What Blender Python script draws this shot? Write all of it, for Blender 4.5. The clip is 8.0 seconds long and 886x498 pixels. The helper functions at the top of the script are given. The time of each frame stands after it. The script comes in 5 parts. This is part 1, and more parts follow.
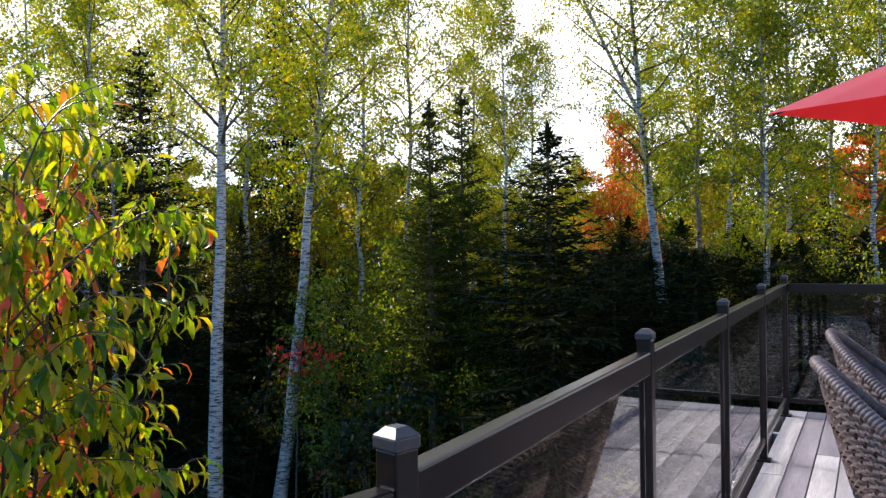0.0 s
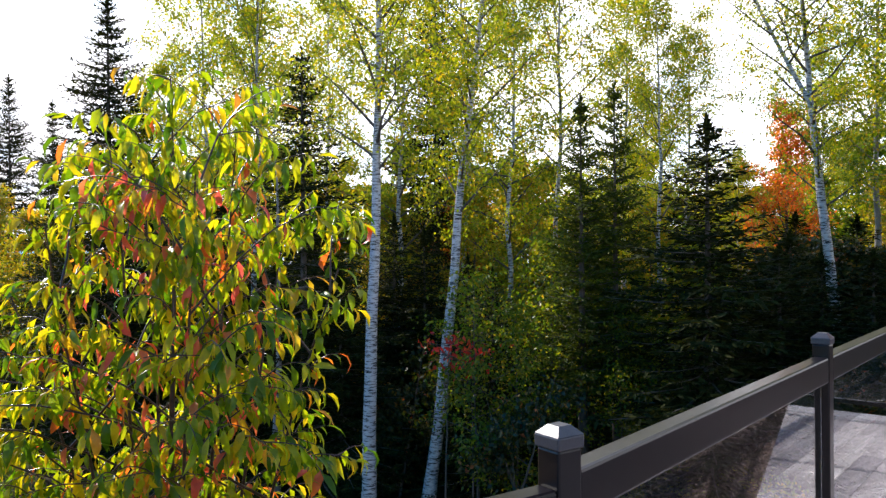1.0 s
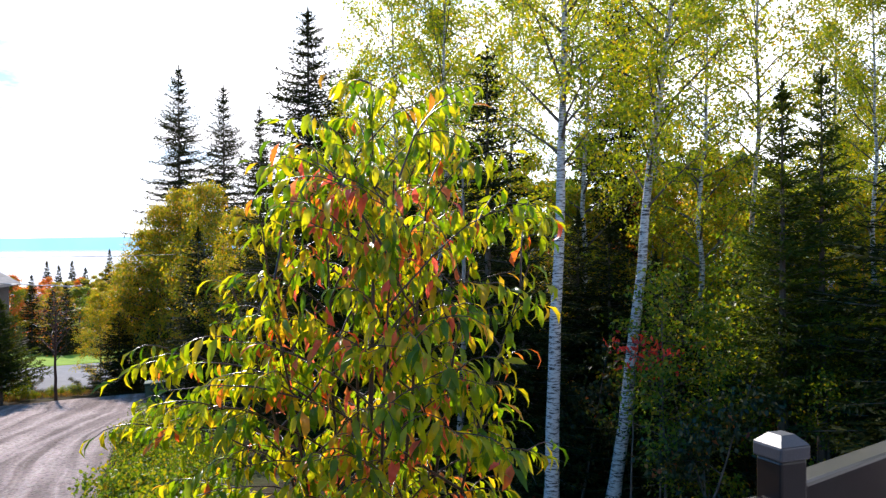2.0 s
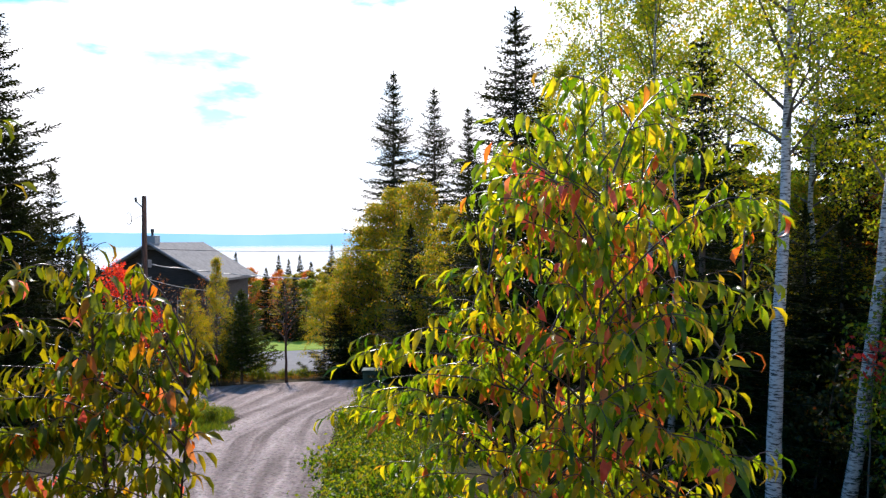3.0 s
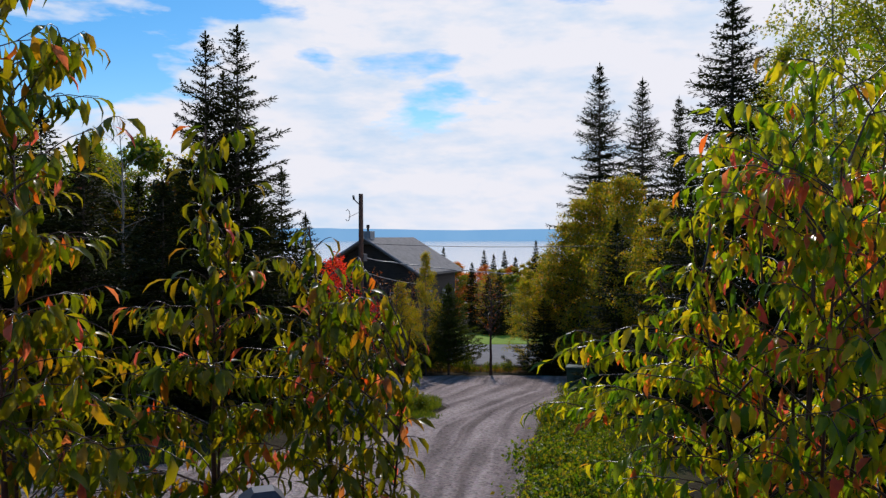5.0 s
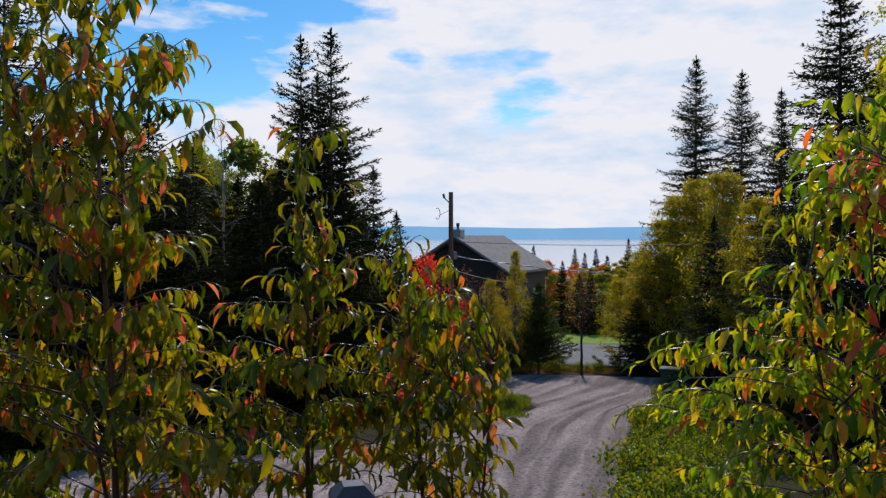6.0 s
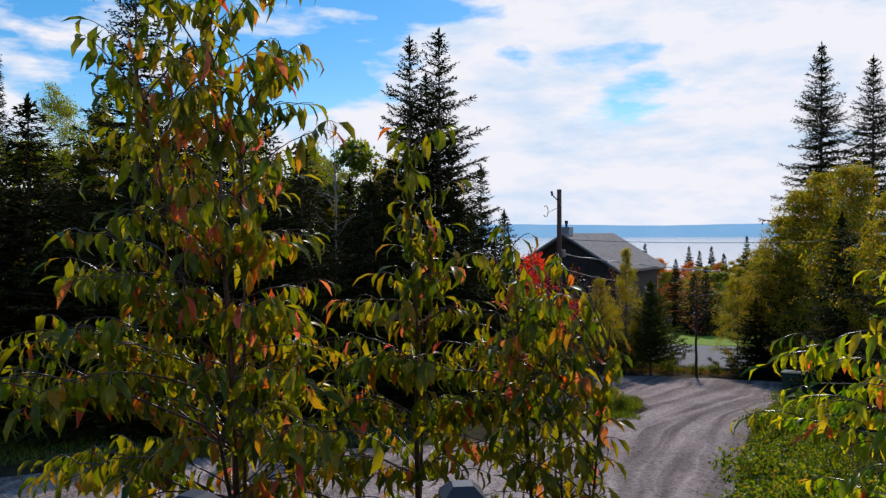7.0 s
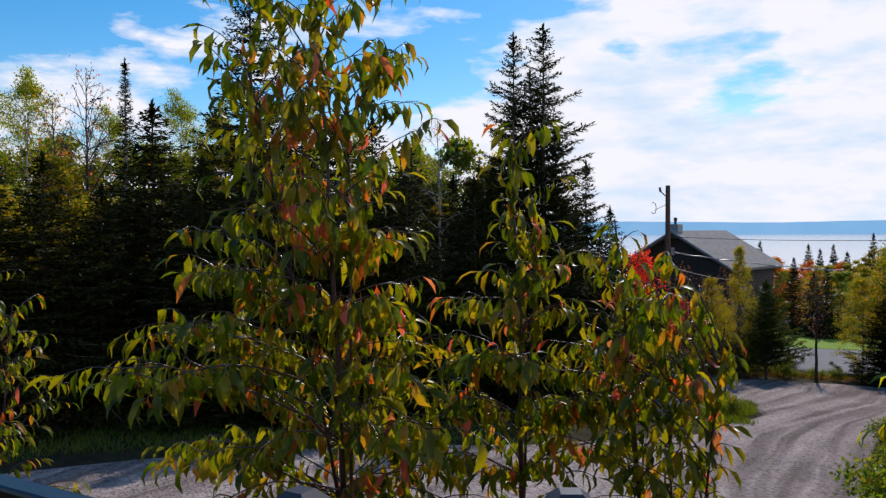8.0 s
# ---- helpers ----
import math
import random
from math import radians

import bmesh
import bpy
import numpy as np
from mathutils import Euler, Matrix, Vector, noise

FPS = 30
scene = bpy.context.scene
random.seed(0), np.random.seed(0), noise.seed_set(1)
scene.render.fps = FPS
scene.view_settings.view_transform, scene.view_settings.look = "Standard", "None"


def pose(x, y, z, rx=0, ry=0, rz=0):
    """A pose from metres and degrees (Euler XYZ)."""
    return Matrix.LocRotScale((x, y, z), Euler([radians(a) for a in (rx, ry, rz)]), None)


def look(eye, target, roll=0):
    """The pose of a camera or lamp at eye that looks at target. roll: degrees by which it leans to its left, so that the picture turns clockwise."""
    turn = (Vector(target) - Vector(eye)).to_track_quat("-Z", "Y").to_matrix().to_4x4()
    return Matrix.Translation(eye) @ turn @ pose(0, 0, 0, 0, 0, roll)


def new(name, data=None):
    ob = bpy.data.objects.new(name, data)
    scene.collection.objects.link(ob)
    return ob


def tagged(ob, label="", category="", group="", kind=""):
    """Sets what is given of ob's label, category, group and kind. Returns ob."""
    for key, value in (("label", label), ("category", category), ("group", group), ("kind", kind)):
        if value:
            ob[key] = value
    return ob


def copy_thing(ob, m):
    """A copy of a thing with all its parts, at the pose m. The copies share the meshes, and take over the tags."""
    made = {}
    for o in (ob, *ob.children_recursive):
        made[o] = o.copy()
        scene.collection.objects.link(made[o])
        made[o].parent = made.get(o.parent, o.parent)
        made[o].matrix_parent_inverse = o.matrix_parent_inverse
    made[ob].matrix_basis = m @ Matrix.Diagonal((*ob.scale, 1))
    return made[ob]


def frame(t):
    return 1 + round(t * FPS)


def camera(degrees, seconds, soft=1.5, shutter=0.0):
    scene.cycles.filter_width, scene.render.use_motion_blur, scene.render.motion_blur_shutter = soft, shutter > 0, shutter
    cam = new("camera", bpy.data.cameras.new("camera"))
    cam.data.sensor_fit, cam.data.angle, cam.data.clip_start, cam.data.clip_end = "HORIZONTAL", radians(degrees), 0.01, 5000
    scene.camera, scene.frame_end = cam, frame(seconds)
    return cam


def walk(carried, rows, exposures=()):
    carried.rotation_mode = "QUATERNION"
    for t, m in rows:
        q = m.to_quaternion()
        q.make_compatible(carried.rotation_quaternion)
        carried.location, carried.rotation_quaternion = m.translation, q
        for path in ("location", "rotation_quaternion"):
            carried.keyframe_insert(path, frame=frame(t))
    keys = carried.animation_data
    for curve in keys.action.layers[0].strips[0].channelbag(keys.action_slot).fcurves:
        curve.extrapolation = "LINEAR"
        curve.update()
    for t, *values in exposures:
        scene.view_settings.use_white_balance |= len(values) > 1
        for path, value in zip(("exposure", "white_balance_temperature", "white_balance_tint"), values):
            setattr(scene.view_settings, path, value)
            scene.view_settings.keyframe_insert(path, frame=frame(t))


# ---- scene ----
# ---------------------------------------------------------------- camera and walk
cam = camera(59.5, 8.0, soft=1.35)
# seconds, x, y, z, yaw, pitch, roll
PATH = [
    (0.0, 0.000, 0.000, 3.815, -0.40, -0.17, 0.85), (0.5, -0.012, 0.003, 3.812, 4.72, -0.21, 0.70),
    (1.0, -0.023, 0.012, 3.812, 10.53, -0.27, 0.54), (1.2, -0.030, 0.012, 3.812, 12.95, -0.30, 0.49),
    (2.3, -0.066, -0.009, 3.812, 28.57, -0.50, 0.29), (2.5, -0.068, -0.015, 3.812, 31.80, -0.54, 0.27),
    (3.0, -0.068, -0.040, 3.812, 38.98, -0.65, 0.23), (3.5, -0.066, -0.056, 3.812, 44.83, -0.76, 0.17),
    (4.0, -0.066, -0.060, 3.812, 48.93, -0.84, 0.11), (4.5, -0.068, -0.060, 3.812, 51.42, -0.88, 0.08),
    (6.0, -0.074, -0.054, 3.812, 60.61, -1.06, 0.05), (6.5, -0.076, -0.054, 3.812, 64.57, -1.13, 0.12),
    (7.0, -0.088, -0.050, 3.812, 68.55, -1.18, 0.28), (7.5, -0.104, -0.045, 3.812, 72.57, -1.23, 0.40),
    (8.0, -0.113, -0.045, 3.812, 76.18, -1.32, 0.34)]
walk(cam, [(t, pose(x, y, z, 90 + p, r, a)) for t, x, y, z, a, p, r in PATH],
     exposures=[(0.0, 0.14, 6400, 16), (0.5, 0.26, 6400, 16), (1.2, 0.40, 6400, 16), (2.3, 0.34, 6350, 15), (3.0, 0.04, 6350, 15), (3.5, -0.38, 6300, 15), (4.0, -0.75, 6250, 15), (4.5, -0.95, 6200, 15), (6.0, -0.97, 6200, 15), (8.0, -0.84, 6250, 15)])

# ---------------------------------------------------------------- world and sun
SUN_AZ, SUN_EL = 53.0, 42.0          # degrees to the left of +y, and up
world = bpy.data.worlds.new("sky")
scene.world = world
world.use_nodes = True
wn, wl = world.node_tree.nodes, world.node_tree.links
wn.clear()
w_out = wn.new("ShaderNodeOutputWorld")
w_bg = wn.new("ShaderNodeBackground")
w_sky = wn.new("ShaderNodeTexSky")
w_sky.sky_type, w_sky.sun_disc = "NISHITA", False
w_sky.sun_elevation, w_sky.sun_rotation = radians(SUN_EL), radians(-SUN_AZ)
w_bg.inputs["Strength"].default_value = 0.087
w_sky.air_density, w_sky.dust_density, w_sky.ozone_density = 1.0, 0.2, 2.5
w_tc = wn.new("ShaderNodeTexCoord")
w_map = wn.new("ShaderNodeMapping")
w_map.inputs["Scale"].default_value = (1.0, 1.0, 3.4)
w_n1 = wn.new("ShaderNodeTexNoise")
w_n1.inputs["Scale"].default_value, w_n1.inputs["Detail"].default_value, w_n1.inputs["Roughness"].default_value = 3.1, 8.0, 0.55
w_ramp = wn.new("ShaderNodeValToRGB")
w_ramp.color_ramp.elements[0].position, w_ramp.color_ramp.elements[1].position = 0.455, 0.52
w_mix = wn.new("ShaderNodeMix")
w_mix.data_type = "RGBA"
w_mix.inputs["B"].default_value = (15.5, 15.5, 15.9, 1)
wl.new(w_tc.outputs["Generated"], w_map.inputs["Vector"])
wl.new(w_map.outputs["Vector"], w_n1.inputs["Vector"])
w_sep = wn.new("ShaderNodeSeparateXYZ")
wl.new(w_tc.outputs["Generated"], w_sep.inputs["Vector"])
w_thin = wn.new("ShaderNodeMath")          # clouds thin out overhead and close up towards the horizon
w_thin.operation = "MULTIPLY_ADD"
w_thin.inputs[1].default_value, w_thin.inputs[2].default_value = -0.62, 0.215
wl.new(w_sep.outputs["Z"], w_thin.inputs[0])
w_sum = wn.new("ShaderNodeMath")
w_dot = wn.new("ShaderNodeVectorMath")      # closer cover on the sunward side
w_dot.operation = "DOT_PRODUCT"
w_dot.inputs[1].default_value = (0.13, 0.165, 0.0)
wl.new(w_tc.outputs["Generated"], w_dot.inputs[0])
w_side = wn.new("ShaderNodeMath")
wl.new(w_n1.outputs["Fac"], w_side.inputs[0])
wl.new(w_dot.outputs["Value"], w_side.inputs[1])
wl.new(w_side.outputs["Value"], w_sum.inputs[0])
wl.new(w_thin.outputs["Value"], w_sum.inputs[1])
wl.new(w_sum.outputs["Value"], w_ramp.inputs["Fac"])
wl.new(w_ramp.outputs["Color"], w_mix.inputs["Factor"])
w_n2 = wn.new("ShaderNodeTexNoise")         # grey folds inside the cloud
w_n2.inputs["Scale"].default_value, w_n2.inputs["Detail"].default_value, w_n2.inputs["Roughness"].default_value = 7.0, 6.0, 0.6
wl.new(w_map.outputs["Vector"], w_n2.inputs["Vector"])
w_fold = wn.new("ShaderNodeValToRGB")
w_fold.color_ramp.elements[0].position, w_fold.color_ramp.elements[1].position = 0.34, 0.54
w_fold.color_ramp.elements[0].color, w_fold.color_ramp.elements[1].color = (13.4, 16.4, 19.2, 1), (19.2, 19.2, 19.4, 1)
wl.new(w_n2.outputs["Fac"], w_fold.inputs["Fac"])
wl.new(w_fold.outputs["Color"], w_mix.inputs["B"])
w_sat = wn.new("ShaderNodeHueSaturation")
w_sat.inputs["Saturation"].default_value, w_sat.inputs["Value"].default_value = 1.45, 2.5
w_sat.inputs["Hue"].default_value = 0.493
wl.new(w_sky.outputs["Color"], w_sat.inputs["Color"])
wl.new(w_sat.outputs["Color"], w_mix.inputs["A"])
wl.new(w_mix.outputs["Result"], w_bg.inputs["Color"])
wl.new(w_bg.outputs["Background"], w_out.inputs["Surface"])

sun = new("sun", bpy.data.lights.new("sun", "SUN"))
sun.data.energy, sun.data.angle, sun.data.color = 5.0, radians(0.55), (1.0, 0.94, 0.84)
_a, _e = radians(SUN_AZ), radians(SUN_EL)
SUN_DIR = Vector((-math.sin(_a) * math.cos(_e), math.cos(_a) * math.cos(_e), math.sin(_e)))
sun.matrix_world = look(SUN_DIR * 50, (0, 0, 0))

# ---------------------------------------------------------------- materials
def material(name):
    m = bpy.data.materials.new(name)
    m.use_nodes = True
    n = m.node_tree.nodes
    return m, n, m.node_tree.links, n["Principled BSDF"]


def ramp_node(n, stops):
    r = n.new("ShaderNodeValToRGB")
    el = r.color_ramp.elements
    while len(el) < len(stops):
        el.new(0.5)
    for e, (p, c) in zip(el, stops):
        e.position, e.color = p, (*c, 1)
    return r


def noise_node(n, links, scale, detail=4.0, rough=0.55, stretch=None, coords="Object"):
    tc = n.new("ShaderNodeTexCoord")
    t = n.new("ShaderNodeTexNoise")
    t.inputs["Scale"].default_value, t.inputs["Detail"].default_value, t.inputs["Roughness"].default_value = scale, detail, rough
    if stretch:
        mp = n.new("ShaderNodeMapping")
        mp.inputs["Scale"].default_value = stretch
        links.new(tc.outputs[coords], mp.inputs["Vector"])
        links.new(mp.outputs["Vector"], t.inputs["Vector"])
    else:
        links.new(tc.outputs[coords], t.inputs["Vector"])
    return t


def bump_node(n, links, source, bsdf, strength, distance):
    b = n.new("ShaderNodeBump")
    b.inputs["Strength"].default_value, b.inputs["Distance"].default_value = strength, distance
    links.new(source, b.inputs["Height"])
    links.new(b.outputs["Normal"], bsdf.inputs["Normal"])


def surface(name, stops, scale, rough=0.8, metal=0.0, bump=0.3, dist=0.01, stretch=None, detail=6.0, grain=None, spec=0.5):
    """A two-scale surface: colours by broad noise, mottled by fine grain, with relief."""
    m, n, l, b = material(name)
    t = noise_node(n, l, scale, detail, 0.6, stretch)
    r = ramp_node(n, stops)
    l.new(t.outputs["Fac"], r.inputs["Fac"])
    g = noise_node(n, l, grain or scale * 9, 3.0, 0.6, stretch)
    mx = n.new("ShaderNodeMix")
    mx.data_type, mx.blend_type = "RGBA", "OVERLAY"
    mx.inputs["Factor"].default_value = 0.45
    l.new(r.outputs["Color"], mx.inputs["A"])
    l.new(g.outputs["Fac"], mx.inputs["B"])
    l.new(mx.outputs["Result"], b.inputs["Base Color"])
    b.inputs["Roughness"].default_value, b.inputs["Metallic"].default_value = rough, metal
    b.inputs["Specular IOR Level"].default_value = spec
    bump_node(n, l, g.outputs["Fac"], b, bump, dist)
    return m


def leaf_material(name, stops, by_object=False, rough=0.42, through_light=0.55, tint=(1.52, 1.2, 0.22), spec=0.5):
    """Leaf blades: colour picked per leaf, partly translucent, waxy on top."""
    m, n, l, b = material(name)
    if by_object:
        src = n.new("ShaderNodeObjectInfo").outputs["Random"]
    else:
        src = n.new("ShaderNodeNewGeometry").outputs["Random Per Island"]
    r = ramp_node(n, stops)
    l.new(src, r.inputs["Fac"])
    t = noise_node(n, l, 40, 2.0)
    mx = n.new("ShaderNodeMix")
    mx.data_type, mx.blend_type = "RGBA", "OVERLAY"
    mx.inputs["Factor"].default_value = 0.35
    l.new(r.outputs["Color"], mx.inputs["A"])
    l.new(t.outputs["Fac"], mx.inputs["B"])
    l.new(mx.outputs["Result"], b.inputs["Base Color"])
    b.inputs["Roughness"].default_value = rough
    b.inputs["Specular IOR Level"].default_value = spec
    tl = n.new("ShaderNodeBsdfTranslucent")
    tm = n.new("ShaderNodeMix")
    tm.data_type, tm.blend_type = "RGBA", "MULTIPLY"
    tm.inputs["Factor"].default_value = 1.0
    tm.inputs["B"].default_value = (*[v * 1.95 for v in tint], 1)
    l.new(mx.outputs["Result"], tm.inputs["A"])
    l.new(tm.outputs["Result"], tl.inputs["Color"])
    ms = n.new("ShaderNodeMixShader")
    ms.inputs["Fac"].default_value = through_light
    l.new(b.outputs["BSDF"], ms.inputs[1])
    l.new(tl.outputs["BSDF"], ms.inputs[2])
    l.new(ms.outputs["Shader"], n["Material Output"].inputs["Surface"])
    return m


# the ramp's darkest greens put shade within the crown into leaf colour
CHERRY_GREEN = [(0.0, (0.035, 0.105, 0.005)), (0.22, (0.09, 0.18, 0.007)), (0.5, (0.19, 0.27, 0.008)), (0.75, (0.32, 0.34, 0.010)), (0.945, (0.36, 0.28, 0.02)), (0.965, (0.46, 0.14, 0.05)), (1.0, (0.50, 0.08, 0.06))]
# greener leaves, dimmed so the backlit trees' shade sits in the colour
CHERRY_SHADED = [(0.0, (0.030, 0.068, 0.003)), (0.45, (0.104, 0.134, 0.005)), (0.85, (0.225, 0.205, 0.008)), (0.935, (0.29, 0.165, 0.014)), (0.975, (0.36, 0.10, 0.03)), (1.0, (0.40, 0.06, 0.03))]
CHERRY_RED = [(0.0, (0.50, 0.24, 0.05)), (0.4, (0.58, 0.17, 0.09)), (1.0, (0.60, 0.09, 0.08))]
mat_cherry_leaf = leaf_material("cherry_leaf_single", CHERRY_GREEN, True, 0.30, 0.60)
mat_cherry_leaf_many = leaf_material("cherry_leaf_many", CHERRY_GREEN, False, 0.30, 0.60)
mat_cherry_shaded = leaf_material("cherry_leaf_green_shaded_single", CHERRY_SHADED, True, 0.34, 0.55, spec=0.45)
mat_cherry_shaded_many = leaf_material("cherry_leaf_green_shaded_many", CHERRY_SHADED, False, 0.34, 0.55, spec=0.45)
mat_cherry_red = leaf_material("cherry_leaf_red", CHERRY_RED, False, 0.4, 0.5, tint=(1.2, 0.8, 0.6))
mat_birch_leaf = leaf_material("birch_leaf", [(0, (0.09, 0.145, 0.009)), (0.5, (0.18, 0.26, 0.013)), (0.8, (0.29, 0.32, 0.016)), (1, (0.37, 0.28, 0.02))])
mat_green_leaf = leaf_material("green_leaf", [(0, (0.04, 0.10, 0.010)), (0.6, (0.10, 0.16, 0.012)), (0.9, (0.18, 0.19, 0.014)), (1, (0.26, 0.20, 0.02))])
mat_yellow_leaf = leaf_material("yellow_leaf", [(0, (0.07, 0.12, 0.008)), (0.5, (0.20, 0.22, 0.012)), (0.85, (0.33, 0.26, 0.016)), (1, (0.36, 0.17, 0.02))])
mat_orange_leaf = leaf_material("orange_leaf", [(0, (0.16, 0.12, 0.02)), (0.4, (0.36, 0.16, 0.03)), (0.8, (0.42, 0.11, 0.03)), (1, (0.38, 0.06, 0.04))])
mat_red_leaf = leaf_material("red_leaf", [(0, (0.34, 0.025, 0.03)), (0.6, (0.50, 0.035, 0.05)), (1, (0.50, 0.10, 0.07))])
# the shade under the canopy is put into these near-black leaf colours
mat_shaded_under_leaf = leaf_material("undergrowth_leaf_shaded", [(0, (0.010, 0.021, 0.006)), (0.6, (0.024, 0.038, 0.008)), (0.88, (0.06, 0.068, 0.010)), (0.95, (0.20, 0.12, 0.02)), (1, (0.25, 0.05, 0.03))], through_light=0.35)
mat_needle = leaf_material("spruce_needles", [(0, (0.012, 0.017, 0.0035)), (0.6, (0.025, 0.031, 0.006)), (1, (0.050, 0.053, 0.011))], rough=0.7, through_light=0.13, tint=(1.1, 1.0, 0.4), spec=0.08)
mat_pine_needle = leaf_material("fir_needles", [(0, (0.030, 0.046, 0.008)), (0.6, (0.055, 0.078, 0.011)), (1, (0.095, 0.110, 0.016))], rough=0.65, through_light=0.3, tint=(1.1, 1.0, 0.4), spec=0.12)
mat_dry_grass = leaf_material("dry_grass", [(0, (0.14, 0.09, 0.04)), (0.6, (0.26, 0.16, 0.07)), (1, (0.34, 0.20, 0.09))], through_light=0.3, rough=0.7)
mat_grass = leaf_material("grass_blades", [(0, (0.05, 0.11, 0.012)), (0.6, (0.10, 0.17, 0.018)), (1, (0.20, 0.22, 0.03))], through_light=0.35, rough=0.6)
mat_bark = surface("grey_brown_bark", [(0.3, (0.06, 0.045, 0.035)), (0.7, (0.16, 0.13, 0.11))], 6, 0.9, bump=0.6, stretch=(3, 3, 0.6))
mat_red_bark = surface("red_brown_bark", [(0.3, (0.035, 0.015, 0.014)), (0.7, (0.09, 0.04, 0.035))], 20, 0.3, bump=0.3, dist=0.002, stretch=(1, 1, 3))
mat_dead_bark = surface("silver_dead_bark", [(0.3, (0.18, 0.16, 0.15)), (0.7, (0.36, 0.34, 0.32))], 6, 0.9, bump=0.5, stretch=(3, 3, 0.6))
def gravel():
    """Loose grey gravel: pale stones, damp patches and wheel tracks running down the drive."""
    m, n, l, b = material("gravel")
    tc = n.new("ShaderNodeTexCoord")
    mp = n.new("ShaderNodeMapping")
    along = n.new("ShaderNodeAttribute")
    along.attribute_name = "track"
    mp.inputs["Scale"].default_value = (2.1, 0.10, 1)
    l.new(along.outputs["Vector"], mp.inputs["Vector"])
    tr = n.new("ShaderNodeTexNoise")
    tr.inputs["Scale"].default_value, tr.inputs["Detail"].default_value, tr.inputs["Distortion"].default_value = 1.0, 5.0, 0.6
    l.new(mp.outputs["Vector"], tr.inputs["Vector"])
    r1 = ramp_node(n, [(0.34, (0.150, 0.114, 0.102)), (0.5, (0.240, 0.188, 0.170)), (0.64, (0.345, 0.275, 0.250))])
    l.new(tr.outputs["Fac"], r1.inputs["Fac"])
    st = n.new("ShaderNodeTexVoronoi")
    st.inputs["Scale"].default_value = 16
    l.new(tc.outputs["Object"], st.inputs["Vector"])
    big = noise_node(n, l, 0.5, 8, 0.65)
    m1 = n.new("ShaderNodeMix")
    m1.data_type, m1.blend_type = "RGBA", "OVERLAY"
    m1.inputs["Factor"].default_value = 0.55
    l.new(r1.outputs["Color"], m1.inputs["A"])
    hsv = n.new("ShaderNodeHueSaturation")
    hsv.inputs["Saturation"].default_value = 0.12
    l.new(st.outputs["Color"], hsv.inputs["Color"])
    l.new(hsv.outputs["Color"], m1.inputs["B"])
    m2 = n.new("ShaderNodeMix")
    m2.data_type, m2.blend_type = "RGBA", "OVERLAY"
    m2.inputs["Factor"].default_value = 0.5
    l.new(m1.outputs["Result"], m2.inputs["A"])
    l.new(big.outputs["Fac"], m2.inputs["B"])
    l.new(m2.outputs["Result"], b.inputs["Base Color"])
    b.inputs["Roughness"].default_value, b.inputs["Specular IOR Level"].default_value = 0.95, 0.15
    ad = n.new("ShaderNodeMath")
    l.new(st.outputs["Distance"], ad.inputs[0])
    l.new(tr.outputs["Fac"], ad.inputs[1])
    bump_node(n, l, ad.outputs["Value"], b, 0.8, 0.05)
    return m


mat_gravel = gravel()
mat_forest_floor = surface("forest_floor", [(0.3, (0.025, 0.022, 0.013)), (0.55, (0.06, 0.045, 0.025)), (0.75, (0.05, 0.06, 0.018))], 0.6, 1.0, bump=0.9, dist=0.06, grain=9, spec=0.1)
mat_lawn = surface("lawn", [(0.3, (0.14, 0.24, 0.012)), (0.7, (0.24, 0.33, 0.02))], 0.8, 0.9, bump=0.6, dist=0.03, grain=20, spec=0.2)
mat_asphalt = surface("pale_worn_asphalt", [(0.3, (0.15, 0.145, 0.145)), (0.7, (0.22, 0.21, 0.21))], 0.6, 0.9, bump=0.3, grain=25, spec=0.3)
mat_stone = surface("boulder_stone", [(0.3, (0.11, 0.10, 0.10)), (0.7, (0.26, 0.24, 0.235))], 3, 0.9, bump=0.6, dist=0.02)
def deck_wood():
    """Weathered planks: each its own shade, with long grain and scuffs."""
    m, n, l, b = material("weathered_deck_wood")
    g1 = noise_node(n, l, 2.2, 6, 0.6, (9, 0.7, 9))
    g2 = noise_node(n, l, 14, 4, 0.65, (6, 0.5, 6))
    sc = noise_node(n, l, 1.3, 5, 0.6)
    info = n.new("ShaderNodeObjectInfo")
    r1 = ramp_node(n, [(0.0, (0.085, 0.078, 0.100)), (0.10, (0.19, 0.185, 0.205)), (0.5, (0.28, 0.27, 0.285)), (1.0, (0.37, 0.36, 0.37))])
    l.new(info.outputs["Random"], r1.inputs["Fac"])
    col = r1.outputs["Color"]
    for src, k in ((g1, 0.6), (g2, 0.5), (sc, 0.5)):
        mx = n.new("ShaderNodeMix")
        mx.data_type, mx.blend_type = "RGBA", "OVERLAY"
        mx.inputs["Factor"].default_value = k
        l.new(col, mx.inputs["A"])
        l.new(src.outputs["Fac"], mx.inputs["B"])
        col = mx.outputs["Result"]
    l.new(col, b.inputs["Base Color"])
    b.inputs["Roughness"].default_value = 0.7
    bump_node(n, l, g2.outputs["Fac"], b, 0.3, 0.003)
    return m


